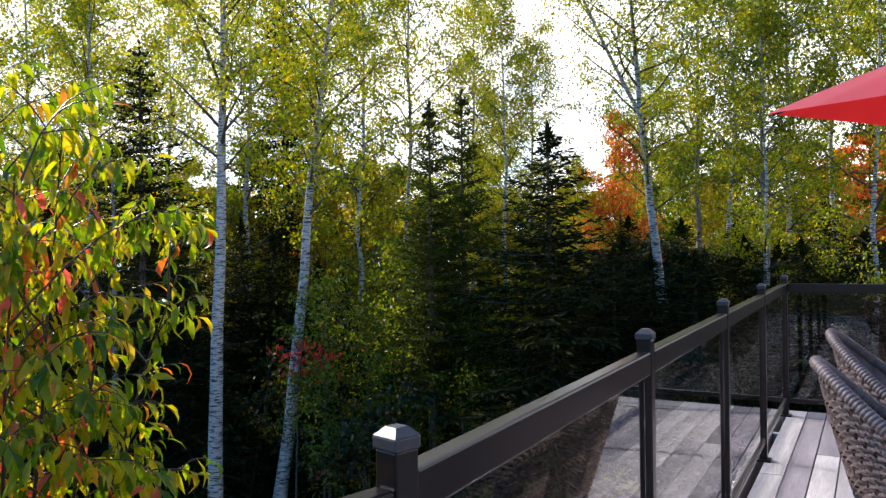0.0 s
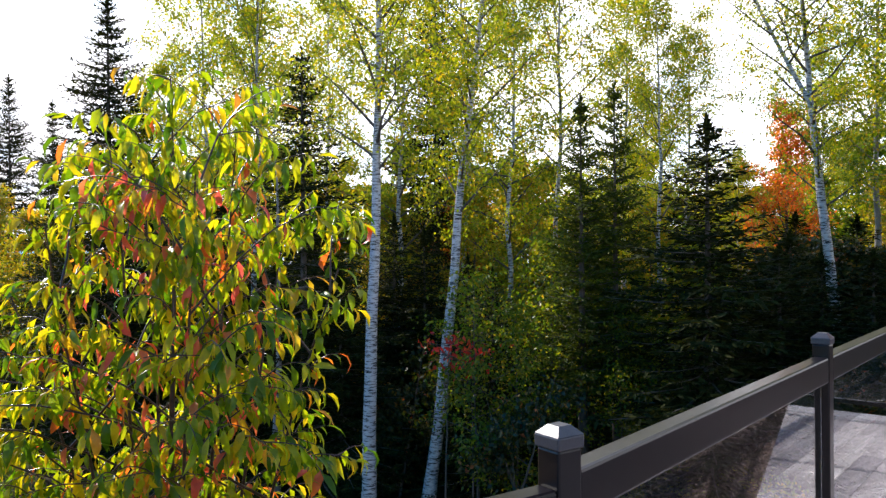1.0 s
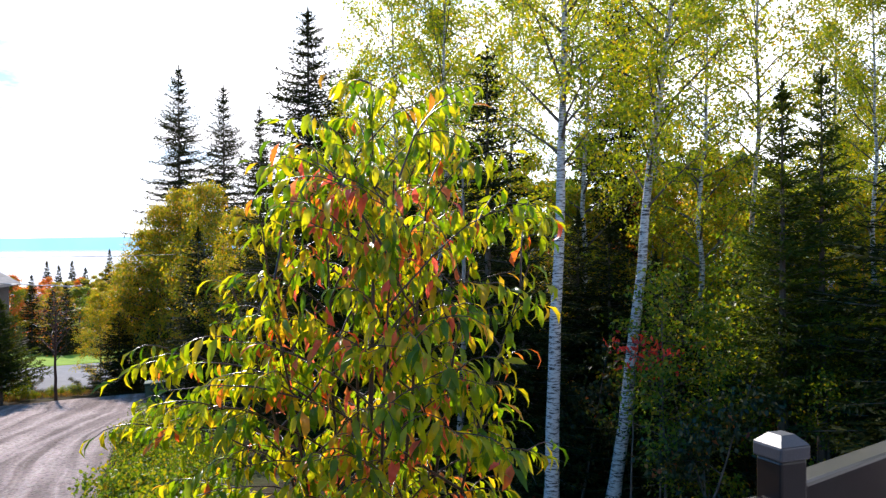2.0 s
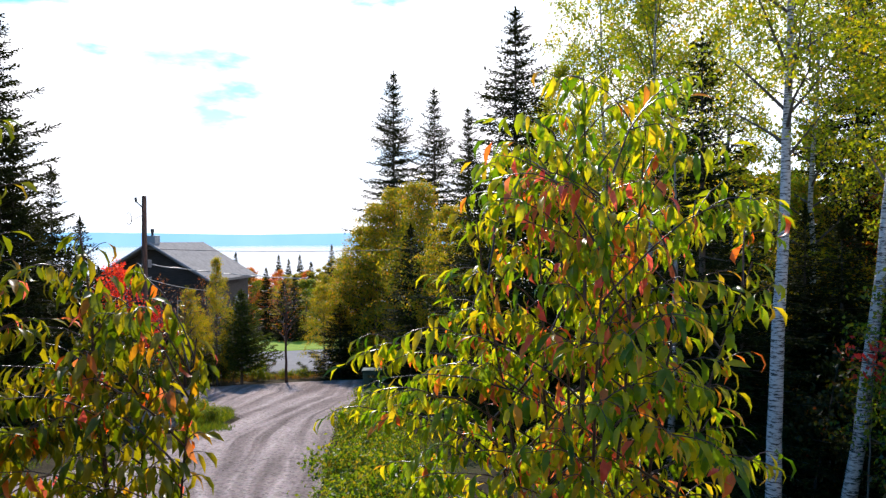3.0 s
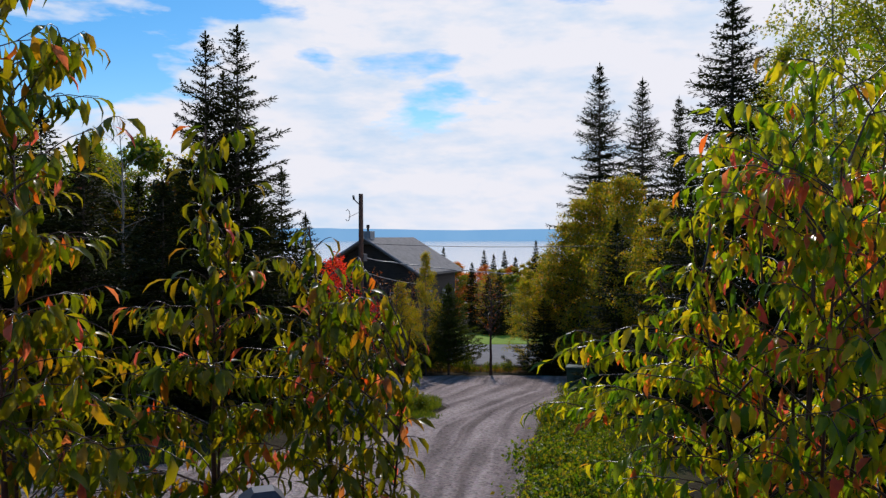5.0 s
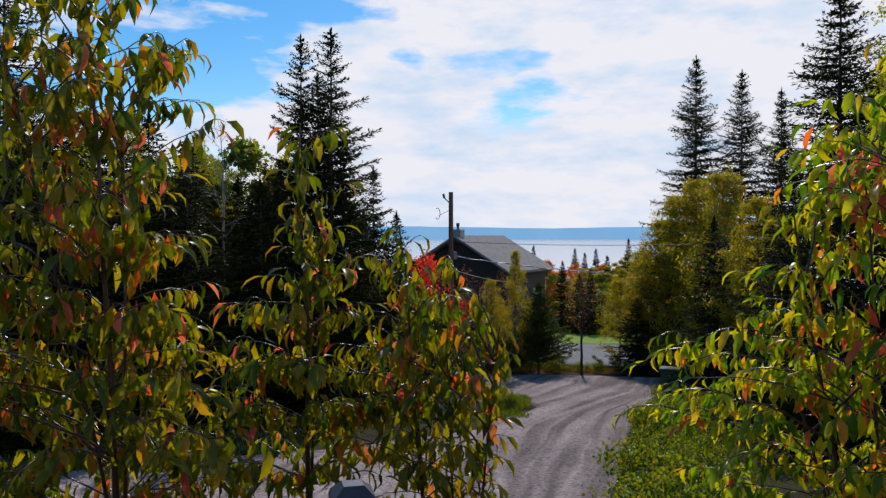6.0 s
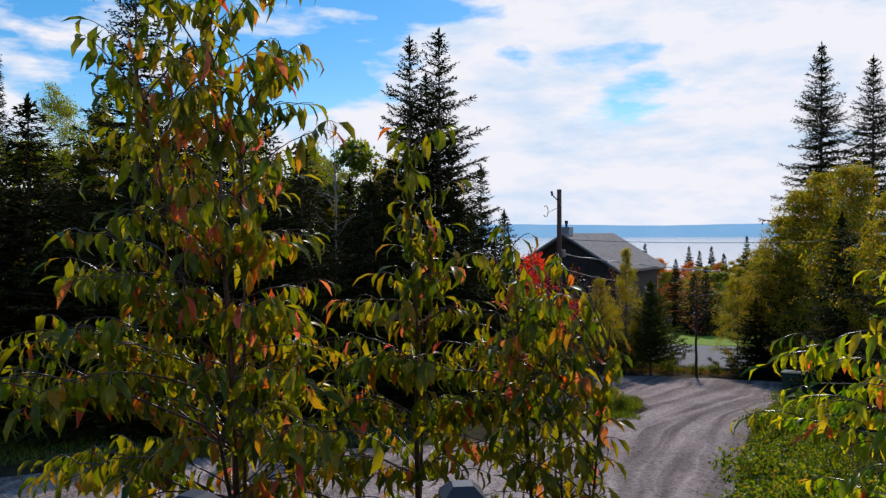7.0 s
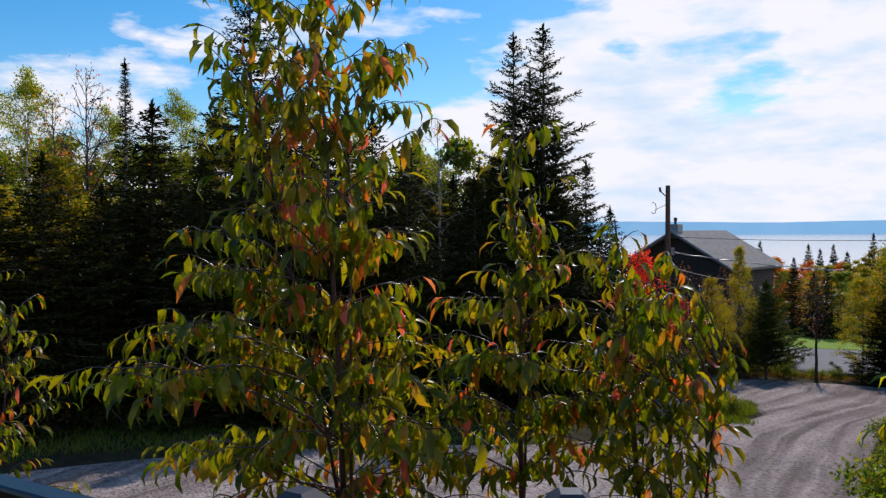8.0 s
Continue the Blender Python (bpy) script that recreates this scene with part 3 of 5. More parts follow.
def conifer(name, seed, height, radius, mat, bark=None, clear=0.04, step=0.24, droop=0.35, dense=0.075, sparse_top=False, blade=0.055, ragged=0.25, whorl=6, plume=True, column=0.0):
    """A spruce or fir: straight trunk, whorls of drooping branches with flat needle sprays."""
    rng = np.random.default_rng(seed)
    tree = new(name)
    trunk, needles, wood = Geo(), Geo(), Geo()
    z = np.linspace(-0.2, height, 10)
    r0 = 0.012 * height + 0.02
    tube(trunk, np.stack([z * 0, z * 0, z], 1), np.linspace(r0, 0.008, 10), 8)
    zz = clear * height
    bases, alongs, ups, lens, wids = [], [], [], [], []
    while zz < height - 0.05:
        u = zz / height
        count = whorl if u < 0.85 else 5
        ph = rng.uniform(0, 6.28)
        for k in range(count):
            a = ph + k * 2 * np.pi / count + rng.uniform(-0.35, 0.35)
            ll = radius * (min(1.0, (1 - u) / column) ** 0.7 if column else (1 - u) ** 0.85) * rng.uniform(1 - ragged * 1.6, 1 + ragged) + 0.02
            if u > 0.6 and sparse_top:
                ll *= rng.uniform(0.55, 1.0)
            slope = 0.48 - droop * 2.1 * (1 - u) ** 0.42
            n = 7
            s = np.linspace(0, 1, n)
            out = s * ll
            up = ll * (slope * s + (0.02 + droop * 0.28) * s ** 2.4)
            pts = np.stack([np.cos(a) * out, np.sin(a) * out, zz + rng.uniform(-0.08, 0.08) + up], 1)
            tube(wood, pts[::3], np.linspace(0.006 + 0.012 * ll, 0.003, 3), 3)
            m = max(4, int(ll / (dense * 0.8)))
            t = np.linspace(0.06, 1.0, m)
            p = np.stack([np.interp(t, s, pts[:, c]) for c in range(3)], 1)
            dv = unit(np.stack([np.gradient(p[:, c]) for c in range(3)], 1))
            side = unit(np.cross(dv, np.array([0, 0, 1.0])))
            tuft = max(0.12, blade * 1.7) * (0.5 + 0.5 * min(1.0, (1 - u) * 6))
            for sg in (-1, 1):
                sl = (0.08 + 0.42 * ll * (1 - t) ** 0.8 * (0.35 + t)) * rng.uniform(0.5, 1.25, m)
                way = unit(dv * 0.8 + side * sg * rng.uniform(0.6, 1.1, (m, 1)) + rng.normal(0, 0.14, (m, 3)) + [0, 0, -0.10])
                for j in range(1 + int(sl.max() / (tuft * 0.62))):
                    on = sl > j * tuft * 0.62
                    c = int(on.sum())
                    bases.append(p[on] + way[on] * (j * tuft * 0.62) + rng.normal(0, tuft * 0.14, (c, 3)))
                    alongs.append(way[on] + side[on] * sg * rng.uniform(-0.7, 0.7, (c, 1)) + rng.normal(0, 0.3, (c, 3)))
                    ups.append(np.array([0, 0, 1.0]) + rng.normal(0, 0.6, (c, 3)))
                    lens.append(tuft * rng.uniform(0.7, 1.35, c))
                    wids.append(blade * 0.62 * rng.uniform(0.6, 1.3, c))
            if not plume:
                continue
            bases.append(p)
            alongs.append(dv + rng.normal(0, 0.35, (m, 3)) + [0, 0, 0.25])
            ups.append(side + rng.normal(0, 0.3, (m, 3)))
            lens.append(tuft * rng.uniform(0.7, 1.4, m))
            wids.append(np.full(m, blade * 0.6))
        zz += step * rng.uniform(0.75, 1.2) * (1.1 - 0.55 * u)
    z = rng.uniform(height * 0.93, height, 60)                   # the leader, clad in upright needles
    bases.append(np.stack([z * 0, z * 0, z], 1))
    alongs.append(rng.normal(0, 0.16, (60, 3)) * [1, 1, 0] + [0, 0, 1.0])
    ups.append(rng.normal(0, 1, (60, 3)) * [1, 1, 0.1])
    lens.append(max(0.12, blade * 1.7) * rng.uniform(0.8, 1.6, 60))
    wids.append(blade * rng.uniform(0.4, 0.8, 60))
    blades(needles, np.concatenate(bases), np.concatenate(alongs), np.concatenate(ups), np.concatenate(lens), np.concatenate(wids))
    part("trunk", trunk, bark or mat_bark, tree, smooth=True)
    tagged(part("branch", wood, bark or mat_bark, tree), kind="stuff")
    part("foliage", needles, mat, tree)
    return tree


def put(tree, az, d, scale=1.0, turn=0.0, sink=0.0, wide=None):
    p = on_ground(az, d)
    p.z -= sink
    w = scale if wide is None else wide
    tree.matrix_world = Matrix.Translation(p) @ Matrix.Rotation(radians(turn), 4, "Z") @ Matrix.Diagonal((w, w, scale, 1))
    return tree


def again(tree, az, d, scale=1.0, turn=0.0, wide=None):
    p = on_ground(az, d)
    w = scale if wide is None else wide
    ob = copy_thing(tree, Matrix.Identity(4))
    ob.matrix_world = Matrix.Translation(p) @ Matrix.Rotation(radians(turn), 4, "Z") @ Matrix.Diagonal((w, w, scale, 1))
    return ob


def top_scale(az, d, el, height):
    """The scale at which a tree of that height reaches the elevation el at that place."""
    return (EYE_Z + d * math.tan(radians(el)) - on_ground(az, d).z) / height


# birches that stand at the wood's edge
b = put(broadleaf("birch", 11, 11.5, 0.125, mat_birch, mat_birch_leaf, 0.48, 1.8, 34, 10000, 0.074, lean=(0.022, 0), bend=0.03), 16.4, 12.6)
tagged(b, "white-barked birch with a high yellow-green crown", "birch tree", "birches at the wood's edge")
b = put(broadleaf("birch", 12, 11.0, 0.12, mat_birch, mat_birch_leaf, 0.45, 1.8, 34, 10000, 0.074, lean=(0.115, 0.02), bend=0.03), 12.0, 13.2)
tagged(b, "leaning white-barked birch with a yellow-green crown", "birch tree", "birches at the wood's edge")
b = put(broadleaf("birch", 13, 11.0, 0.13, mat_birch, mat_birch_leaf, 0.42, 2.0, 32, 11000, 0.074, lean=(-0.11, 0), fork=(-0.45, 0.1), bend=0.03), -17.0, 16.0)
tagged(b, "forked pale birch leaning over, with a green-yellow crown", "birch tree", "birches at the wood's edge")

birch_tall = put(broadleaf("birch", 21, 12.0, 0.09, mat_birch, mat_birch_leaf, 0.30, 2.1, 38, 10000, 0.086), -5.3, 18.0, 0.85, 20)
tagged(birch_tall, "slim birch with a loose yellow-green crown", "birch tree", "birches in the wood")
birch_low = put(broadleaf("birch", 22, 12.0, 0.08, mat_birch, mat_birch_leaf, 0.46, 2.3, 38, 11000, 0.088), 24.5, 17.0, 1.0, 40)
tagged(birch_low, "slim birch leafy from low down, yellow-green", "birch tree", "birches in the wood")
poplar = put(broadleaf("poplar", 23, 12.0, 0.10, mat_dead_bark, mat_green_leaf, 0.42, 2.2, 38, 11000, 0.088), -33, 15.0, 1.0, 10)
tagged(poplar, "grey-barked poplar with green leaves", "poplar tree", "poplars in the wood")
yellow_tree = put(broadleaf("young_maple", 24, 8.0, 0.08, mat_bark, mat_yellow_leaf, 0.10, 2.3, 46, 12000, 0.105, up=0.7), 45.0, 38.5, top_scale(45.0, 38.5, 1.0, 8.0), 0)
tagged(yellow_tree, "bushy young tree turning yellow beside the driveway", "maple tree", "young trees by the driveway")
orange_tree = put(broadleaf("maple", 25, 9.0, 0.10, mat_bark, mat_orange_leaf, 0.2, 2.0, 34, 9000, 0.10), -13.0, 23.0, top_scale(-13, 23, 9.2, 9.0), 0)
tagged(orange_tree, "maple in orange autumn leaf among the birches", "maple tree")
shrub = put(broadleaf("shrub", 26, 2.6, 0.04, mat_bark, mat_shaded_under_leaf, 0.05, 1.3, 12, 2600, 0.095, twiggy=False, stems=3, up=0.6), 5.0, 12.0)
tagged(shrub, "green undergrowth shrub, forest shade put into its dark leaf colour", "shrub", "undergrowth shrubs")
sapling = put(broadleaf("sapling", 27, 4.2, 0.03, mat_bark, mat_green_leaf, 0.15, 1.3, 20, 2600, 0.085, twiggy=False, up=0.5), 8.3, 12.5, 0.95)
tagged(sapling, "thin green sapling under the birches", "sapling", "saplings in the wood")
red_sapling = put(broadleaf("red_maple_sapling", 28, 3.0, 0.02, mat_bark, mat_red_leaf, 0.86, 0.5, 6, 70, 0.11, up=0.1), 10.6, 12.2)
tagged(red_sapling, "small maple sapling with scarlet leaves", "sapling", "red saplings")

spruce = put(conifer("spruce", 31, 10.0, 2.5, mat_needle, step=0.30, droop=0.40, ragged=0.36, blade=0.07, dense=0.12, whorl=6), 20.8, 14.6, top_scale(20.8, 14.6, 14.0, 10), 0, wide=0.85)
tagged(spruce, "dark green spruce with drooping branches", "spruce tree", "spruces")
spruce_thin = put(conifer("spruce", 32, 10.0, 2.6, mat_needle, ragged=0.36, droop=0.38, step=0.185, blade=0.06, dense=0.11, whorl=6), 33.8, 22.0, top_scale(33.8, 22, 16.4, 10), 0)
tagged(spruce_thin, "slender dark spruce with a narrow pointed top", "spruce tree", "spruces")
fir = put(conifer("fir", 33, 8.0, 1.6, mat_pine_needle, droop=0.25, step=0.28, clear=0.3, blade=0.07, dense=0.10, whorl=7), 0.5, 13.2, top_scale(0.5, 13.2, 10.4, 8), 0)
tagged(fir, "young fir with bare lower trunk and soft green needles", "fir tree", "firs in the wood")
spruce_dense = put(conifer("spruce", 34, 8.0, 2.3, mat_needle, step=0.27, ragged=0.38, dense=0.125, blade=0.10, whorl=7, plume=False), -8.2, 12.4, top_scale(-8.2, 12.4, 8.4, 8), 0, wide=1.0)
tagged(spruce_dense, "broad dense spruce, nearly black in shade", "spruce tree", "spruces")

spruce_column = put(conifer("spruce", 35, 12.0, 1.25, mat_needle, step=0.37, droop=0.18, ragged=0.5, dense=0.10, blade=0.085, whorl=6, column=0.42), 68.95, 28.0, top_scale(68.95, 28.0, 14.5, 12), 40)
tagged(spruce_column, "tall dense spruce with a ragged clumped crown", "spruce tree", "spruces")

for tree, az, d, el, height, turn, wide in (
        (fir, -1.9, 13.6, 11.2, 8, 70, 0.8), (spruce_thin, 11.0, 22, 21, 10, 80, 1.0), (spruce_thin, 42.7, 43, 12.1, 10, 100, 1.35), (spruce_thin, 39.7, 43, 11.0, 10, 200, 1.2),
        (spruce_thin, 37.2, 44, 9.6, 10, 300, 1.1), (spruce_column, 71.1, 28.4, 14.0, 12, 160, 0.92), (spruce_column, 69.9, 29.2, 11.4, 12, 260, 1.05), (spruce_column, 68.1, 28.2, 7.4, 12, 80, 0.8), (spruce_dense, 65.9, 31, 4.7, 8, 50, 0.8),
        (spruce_dense, 64.2, 29, 1.5, 8, 150, 0.7), (spruce_dense, 67.5, 26, 2.0, 8, 90, 0.95), (spruce_dense, 66.6, 30, 1.6, 8, 190, 0.9), (spruce_dense, 64.9, 33, -0.6, 8, 290, 0.9), (spruce_dense, 63.1, 35, -1.8, 8, 10, 0.9), (spruce_dense, 72.6, 31, 4.5, 8, 140, 1.1), (spruce_dense, 12.0, 16.5, 1.0, 8, 77, 0.8), (spruce_dense, 20.0, 18, 4.0, 8, 177, 0.9), (spruce_dense, -17.5, 18.5, 1.5, 8, 17, 0.9), (spruce_dense, -24, 16.5, 0.0, 8, 117, 0.8), (spruce_dense, -12.8, 13.4, -0.4, 8, 31, 0.8), (spruce_dense, -15.4, 14.2, -1.0, 8, 131, 0.8), (spruce_dense, -18.4, 13.8, -0.8, 8, 231, 0.8), (spruce_dense, -21.6, 14.4, 0.2, 8, 331, 0.8), (spruce_dense, -25.2, 13.6, 0.0, 8, 61, 0.8), (spruce_dense, -29, 14.2, 0.6, 8, 161, 0.8), (spruce_dense, 7.0, 13.8, -2.0, 8, 261, 0.6), (spruce_dense, 18.2, 14.2, -2.0, 8, 91, 0.7), (spruce, 90.1, 24, 18.0, 10, 210, 1.35), (spruce_dense, 96.7, 25, 8.6, 8, 330, 1.5),
        (spruce_dense, 93.5, 22.5, 5.0, 8, 20, 1.1), (spruce_dense, 74.0, 25, 3.6, 8, 120, 1.0), (spruce_dense, 79, 23.5, 6.5, 8, 220, 1.1), (spruce_dense, 84, 22.5, 8.0, 8, 320, 1.2), (spruce_dense, 87, 23, 9.0, 8, 10, 1.2), (spruce_dense, 81.5, 24.5, 8.0, 8, 70, 1.1),
        (spruce_thin, 73.6, 34, 5.2, 10, 20, 0.7), (spruce_dense, 100, 23, 3.0, 8, 70, 1.0), (spruce_dense, 103.5, 22.5, 5.0, 8, 170, 1.1), (spruce_dense, 107, 22, 6.0, 8, 40, 1.1), (spruce_dense, 90.5, 21.5, 4.0, 8, 100, 1.0), (spruce_dense, 46.7, 38.3, -4.6, 8, 270, 0.75), (spruce_dense, 44.6, 39.0, 1.0, 8, 70, 0.9),
        (spruce_dense, 26.5, 16, 3.0, 8, 15, 0.7), (spruce_dense, 36.5, 26, 4.0, 8, 60, 0.9), (spruce_dense, 30.5, 20, 5.0, 8, 115, 0.9), (spruce_dense, 41.5, 30, 1.0, 8, 215, 0.8),
        (spruce_dense, 14.2, 17, 2.0, 8, 30, 0.7), (spruce_dense, -13.5, 15, 0.5, 8, 200, 0.8), (spruce_dense, -21, 17, 1.0, 8, 250, 0.8),
        (spruce_dense, 8.8, 15.5, -1.0, 8, 40, 0.6), (spruce_dense, -27, 18, 2.0, 8, 130, 0.9), (spruce_dense, 22.8, 15, -1.5, 8, 100, 0.6)):
    again(tree, az, d, top_scale(az, d, el, height), turn, wide)

rng = random.Random(5)
far_yellow = put(broadleaf("far_maple", 71, 8.0, 0.1, mat_bark, mat_yellow_leaf, 0.08, 2.3, 22, 5200, 0.18, twiggy=False, up=0.7, clump=False), 47.5, 100, top_scale(47.5, 100, -1.6, 8.0), 0)
tagged(far_yellow, "yellowing tree farther off in the wood", "tree", "trees farther off")
far_orange = put(broadleaf("far_maple", 72, 8.0, 0.1, mat_bark, mat_orange_leaf, 0.08, 2.2, 22, 4600, 0.18, twiggy=False, up=0.7), 49.0, 95, top_scale(49, 95, -2.2, 8.0), 0)
tagged(far_orange, "orange tree farther off in the wood", "tree", "trees farther off")
far_green = put(broadleaf("far_birch", 73, 8.0, 0.1, mat_bark, mat_green_leaf, 0.08, 2.3, 22, 5200, 0.18, twiggy=False, up=0.7, clump=False), 53.0, 90, top_scale(53, 90, -2.0, 8.0), 0)
tagged(far_green, "green tree farther off in the wood", "tree", "trees farther off")
# leaf colour carries the forest's shade, so the thickets read nearly black
thicket = put(broadleaf("thicket", 75, 7.0, 0.08, mat_bark, mat_shaded_under_leaf, 0.03, 2.4, 24, 8000, 0.155, twiggy=False, up=0.6, clump=False), 76, 30.5, 1.0)
tagged(thicket, "dense thicket behind the yard, its leaf colour darkened for shade", "thicket", "dark thickets")
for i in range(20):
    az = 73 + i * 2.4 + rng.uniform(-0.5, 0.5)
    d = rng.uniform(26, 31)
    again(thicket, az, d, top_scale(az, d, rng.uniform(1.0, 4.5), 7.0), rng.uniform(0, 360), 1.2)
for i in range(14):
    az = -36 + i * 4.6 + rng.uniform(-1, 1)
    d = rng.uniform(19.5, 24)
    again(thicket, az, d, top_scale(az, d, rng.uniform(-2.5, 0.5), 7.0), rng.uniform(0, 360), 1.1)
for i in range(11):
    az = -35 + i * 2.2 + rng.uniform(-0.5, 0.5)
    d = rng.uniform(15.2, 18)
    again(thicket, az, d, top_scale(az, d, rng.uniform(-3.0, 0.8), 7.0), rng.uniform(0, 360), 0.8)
for i in range(20):
    az = 73 + i * 2.3 + rng.uniform(-0.5, 0.5)
    d = rng.uniform(35, 42)
    again(rng.choice((far_green, far_yellow, far_green)), az, d, top_scale(az, d, rng.uniform(4.5, 8.0), 8.0), rng.uniform(0, 360), 1.3)
for i in range(34):
    az = -37 + i * 2.05 + rng.uniform(-0.6, 0.6)
    d = rng.uniform(27, 36)
    el = rng.uniform(4.5, 8.0) if not -12.5 < az < -5 else rng.uniform(3.5, 5.5)
    again(rng.choice((far_green, far_green, far_yellow, far_green, far_orange if az < 12 else far_green)), az, d, top_scale(az, d, el, 8.0), rng.uniform(0, 360), 1.25)
for i in range(17):
    az = -36 + i * 3.4 + rng.uniform(-0.5, 0.5)
    d = rng.uniform(38, 46)
    again(far_green, az, d, top_scale(az, d, rng.uniform(2.5, 4.5), 8.0), rng.uniform(0, 360), 1.5)
for i in range(5):
    az = 75 + i * 8.0 + rng.uniform(-0.8, 0.8)
    d = rng.uniform(27, 31)
    again(spruce_dense, az, d, top_scale(az, d, rng.uniform(1.0, 4.0), 8.0), rng.uniform(0, 360), 1.1)
for i in range(9):
    az = -34 + i * 6.8 + rng.uniform(-1, 1)
    d = rng.uniform(20, 25)
    again(spruce_dense, az, d, top_scale(az, d, rng.uniform(-0.5, 2.5), 8.0), rng.uniform(0, 360), 1.1)
for tree, az, d, el in (
        (birch_low, 18.6, 23, 19), (birch_tall, 27.2, 18.5, 21), (birch_low, 29.5, 22, 13), (birch_tall, 13.8, 19, 22), (birch_low, 9.0, 20, 25), (birch_tall, 5.5, 17, 21), (birch_low, 2.5, 21, 24),
        (birch_tall, -2.5, 22, 19), (birch_low, -4.2, 24, 11), (birch_tall, -6.8, 20, 15.5), (birch_low, -10, 24, 6), (poplar, -18.5, 20, 22), (birch_low, -20.5, 18, 25),
        (poplar, -22.5, 15.5, 24), (birch_tall, -24.8, 19, 22), (birch_low, -27, 21, 25), (birch_tall, -29.5, 14, 20), (poplar, -31.5, 22, 24), (birch_low, -35.5, 18, 26), (birch_tall, -23.3, 14.5, 17),
        (birch_low, -15.8, 26, 13), (birch_tall, 31.5, 25, 10), (birch_low, 23.4, 24, 17),
        (birch_low, 95.0, 35, 9.2), (birch_low, 104.6, 33, 10.0), (birch_tall, 92.0, 35, 9.0), (birch_low, 86.5, 35, 9.5), (birch_low, 99.6, 36, 8.0), (birch_tall, 107.5, 27, 11), (poplar, 111, 25, 13),
        (birch_low, 82.5, 34, 7), (birch_low, 78, 35, 6.5), (poplar, 75.5, 36, 4.5), (birch_low, 116, 24, 14)):
    again(tree, az, d, top_scale(az, d, el, 12.0), rng.uniform(0, 360))
for az, d, el in ((42.6, 37.5, 3.8), (41.0, 35.0, 4.2), (47.9, 39.8, -3.2), (46.4, 39.3, -1.2), (44.0, 38.0, 2.6), (38.6, 29.0, 2.5), (34.8, 26.0, 4.0), (57.0, 39.5, -4.6), (102.5, 26, 5), (106, 24, 3), (77.0, 30, 2), (8.2, 19.5, 4.2), (4.6, 20.5, 5.0), (-4.4, 18.5, 3.0), (14.4, 20, 3.6), (-19.5, 21, 4.5)):
    again(yellow_tree, az, d, top_scale(az, d, el, 8.0), rng.uniform(0, 360))
for az, d, el in ((25.0, 27, 6), (9.8, 22, 3.5), (102.2, 32, 5.2)):
    again(orange_tree, az, d, top_scale(az, d, el, 9.0), rng.uniform(0, 360))
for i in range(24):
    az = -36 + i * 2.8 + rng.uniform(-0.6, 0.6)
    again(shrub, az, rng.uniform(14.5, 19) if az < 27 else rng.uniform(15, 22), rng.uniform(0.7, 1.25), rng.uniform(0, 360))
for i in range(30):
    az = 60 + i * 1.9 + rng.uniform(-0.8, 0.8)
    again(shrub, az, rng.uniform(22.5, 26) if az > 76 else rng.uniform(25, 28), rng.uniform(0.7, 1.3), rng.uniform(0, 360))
for i in range(10):
    az = -10 + i * 1.7 + rng.uniform(-0.9, 0.9)
    again(sapling, az, rng.uniform(13.8, 18), rng.uniform(0.7, 1.2), rng.uniform(0, 360))
for az, d, s in ((5.2, 12.4, 0.8), (-2.4, 12.9, 0.75)):
    again(sapling, az, d, s, az * 40)
again(red_sapling, 8.6, 12.4, 0.95, 130)

# ---------------------------------------------------------------- cherry trees in front of the deck
def leaf_template(curl, fold, length, width):
    """One long pointed leaf: base at the origin, running along +x and bending down."""
    s = np.array([0.0, 0.10, 0.36, 0.66, 1.0])
    w = np.array([0.04, 0.12, 1.0, 0.86, 0.02])
    ang = -curl * s ** 1.1
    step = np.diff(s, prepend=0) * length
    x, z = np.cumsum(np.cos(ang) * step), np.cumsum(np.sin(ang) * step)
    v, f = [], []
    for i in range(5):
        up = np.array([-np.sin(ang[i]), 0, np.cos(ang[i])]) * fold * w[i] * width / 2
        c = np.array([x[i], 0, z[i]])
        v += [c + [0, -w[i] * width / 2, 0] + up, c, c + [0, w[i] * width / 2, 0] + up]
    for i in range(4):
        for k in (0, 1):
            f.append([i * 3 + k, i * 3 + k + 1, i * 3 + k + 4, i * 3 + k + 3])
    return np.array(v), np.array(f)


def arch(p0, az, e0, e1, length, rng, n=9):
    """A twig that rises at the angle e0 and bends over to e1 at its tip."""
    s = np.linspace(0, 1, n - 1)
    el = e0 + (e1 - e0) * s ** 1.4 + rng.normal(0, 0.07, n - 1)
    a = az + np.cumsum(rng.normal(0, 0.07, n - 1))
    step = np.stack([np.cos(a) * np.cos(el), np.sin(a) * np.cos(el), np.sin(el)], 1) * length / (n - 1)
    return np.vstack([p0, p0 + np.cumsum(step, 0)])


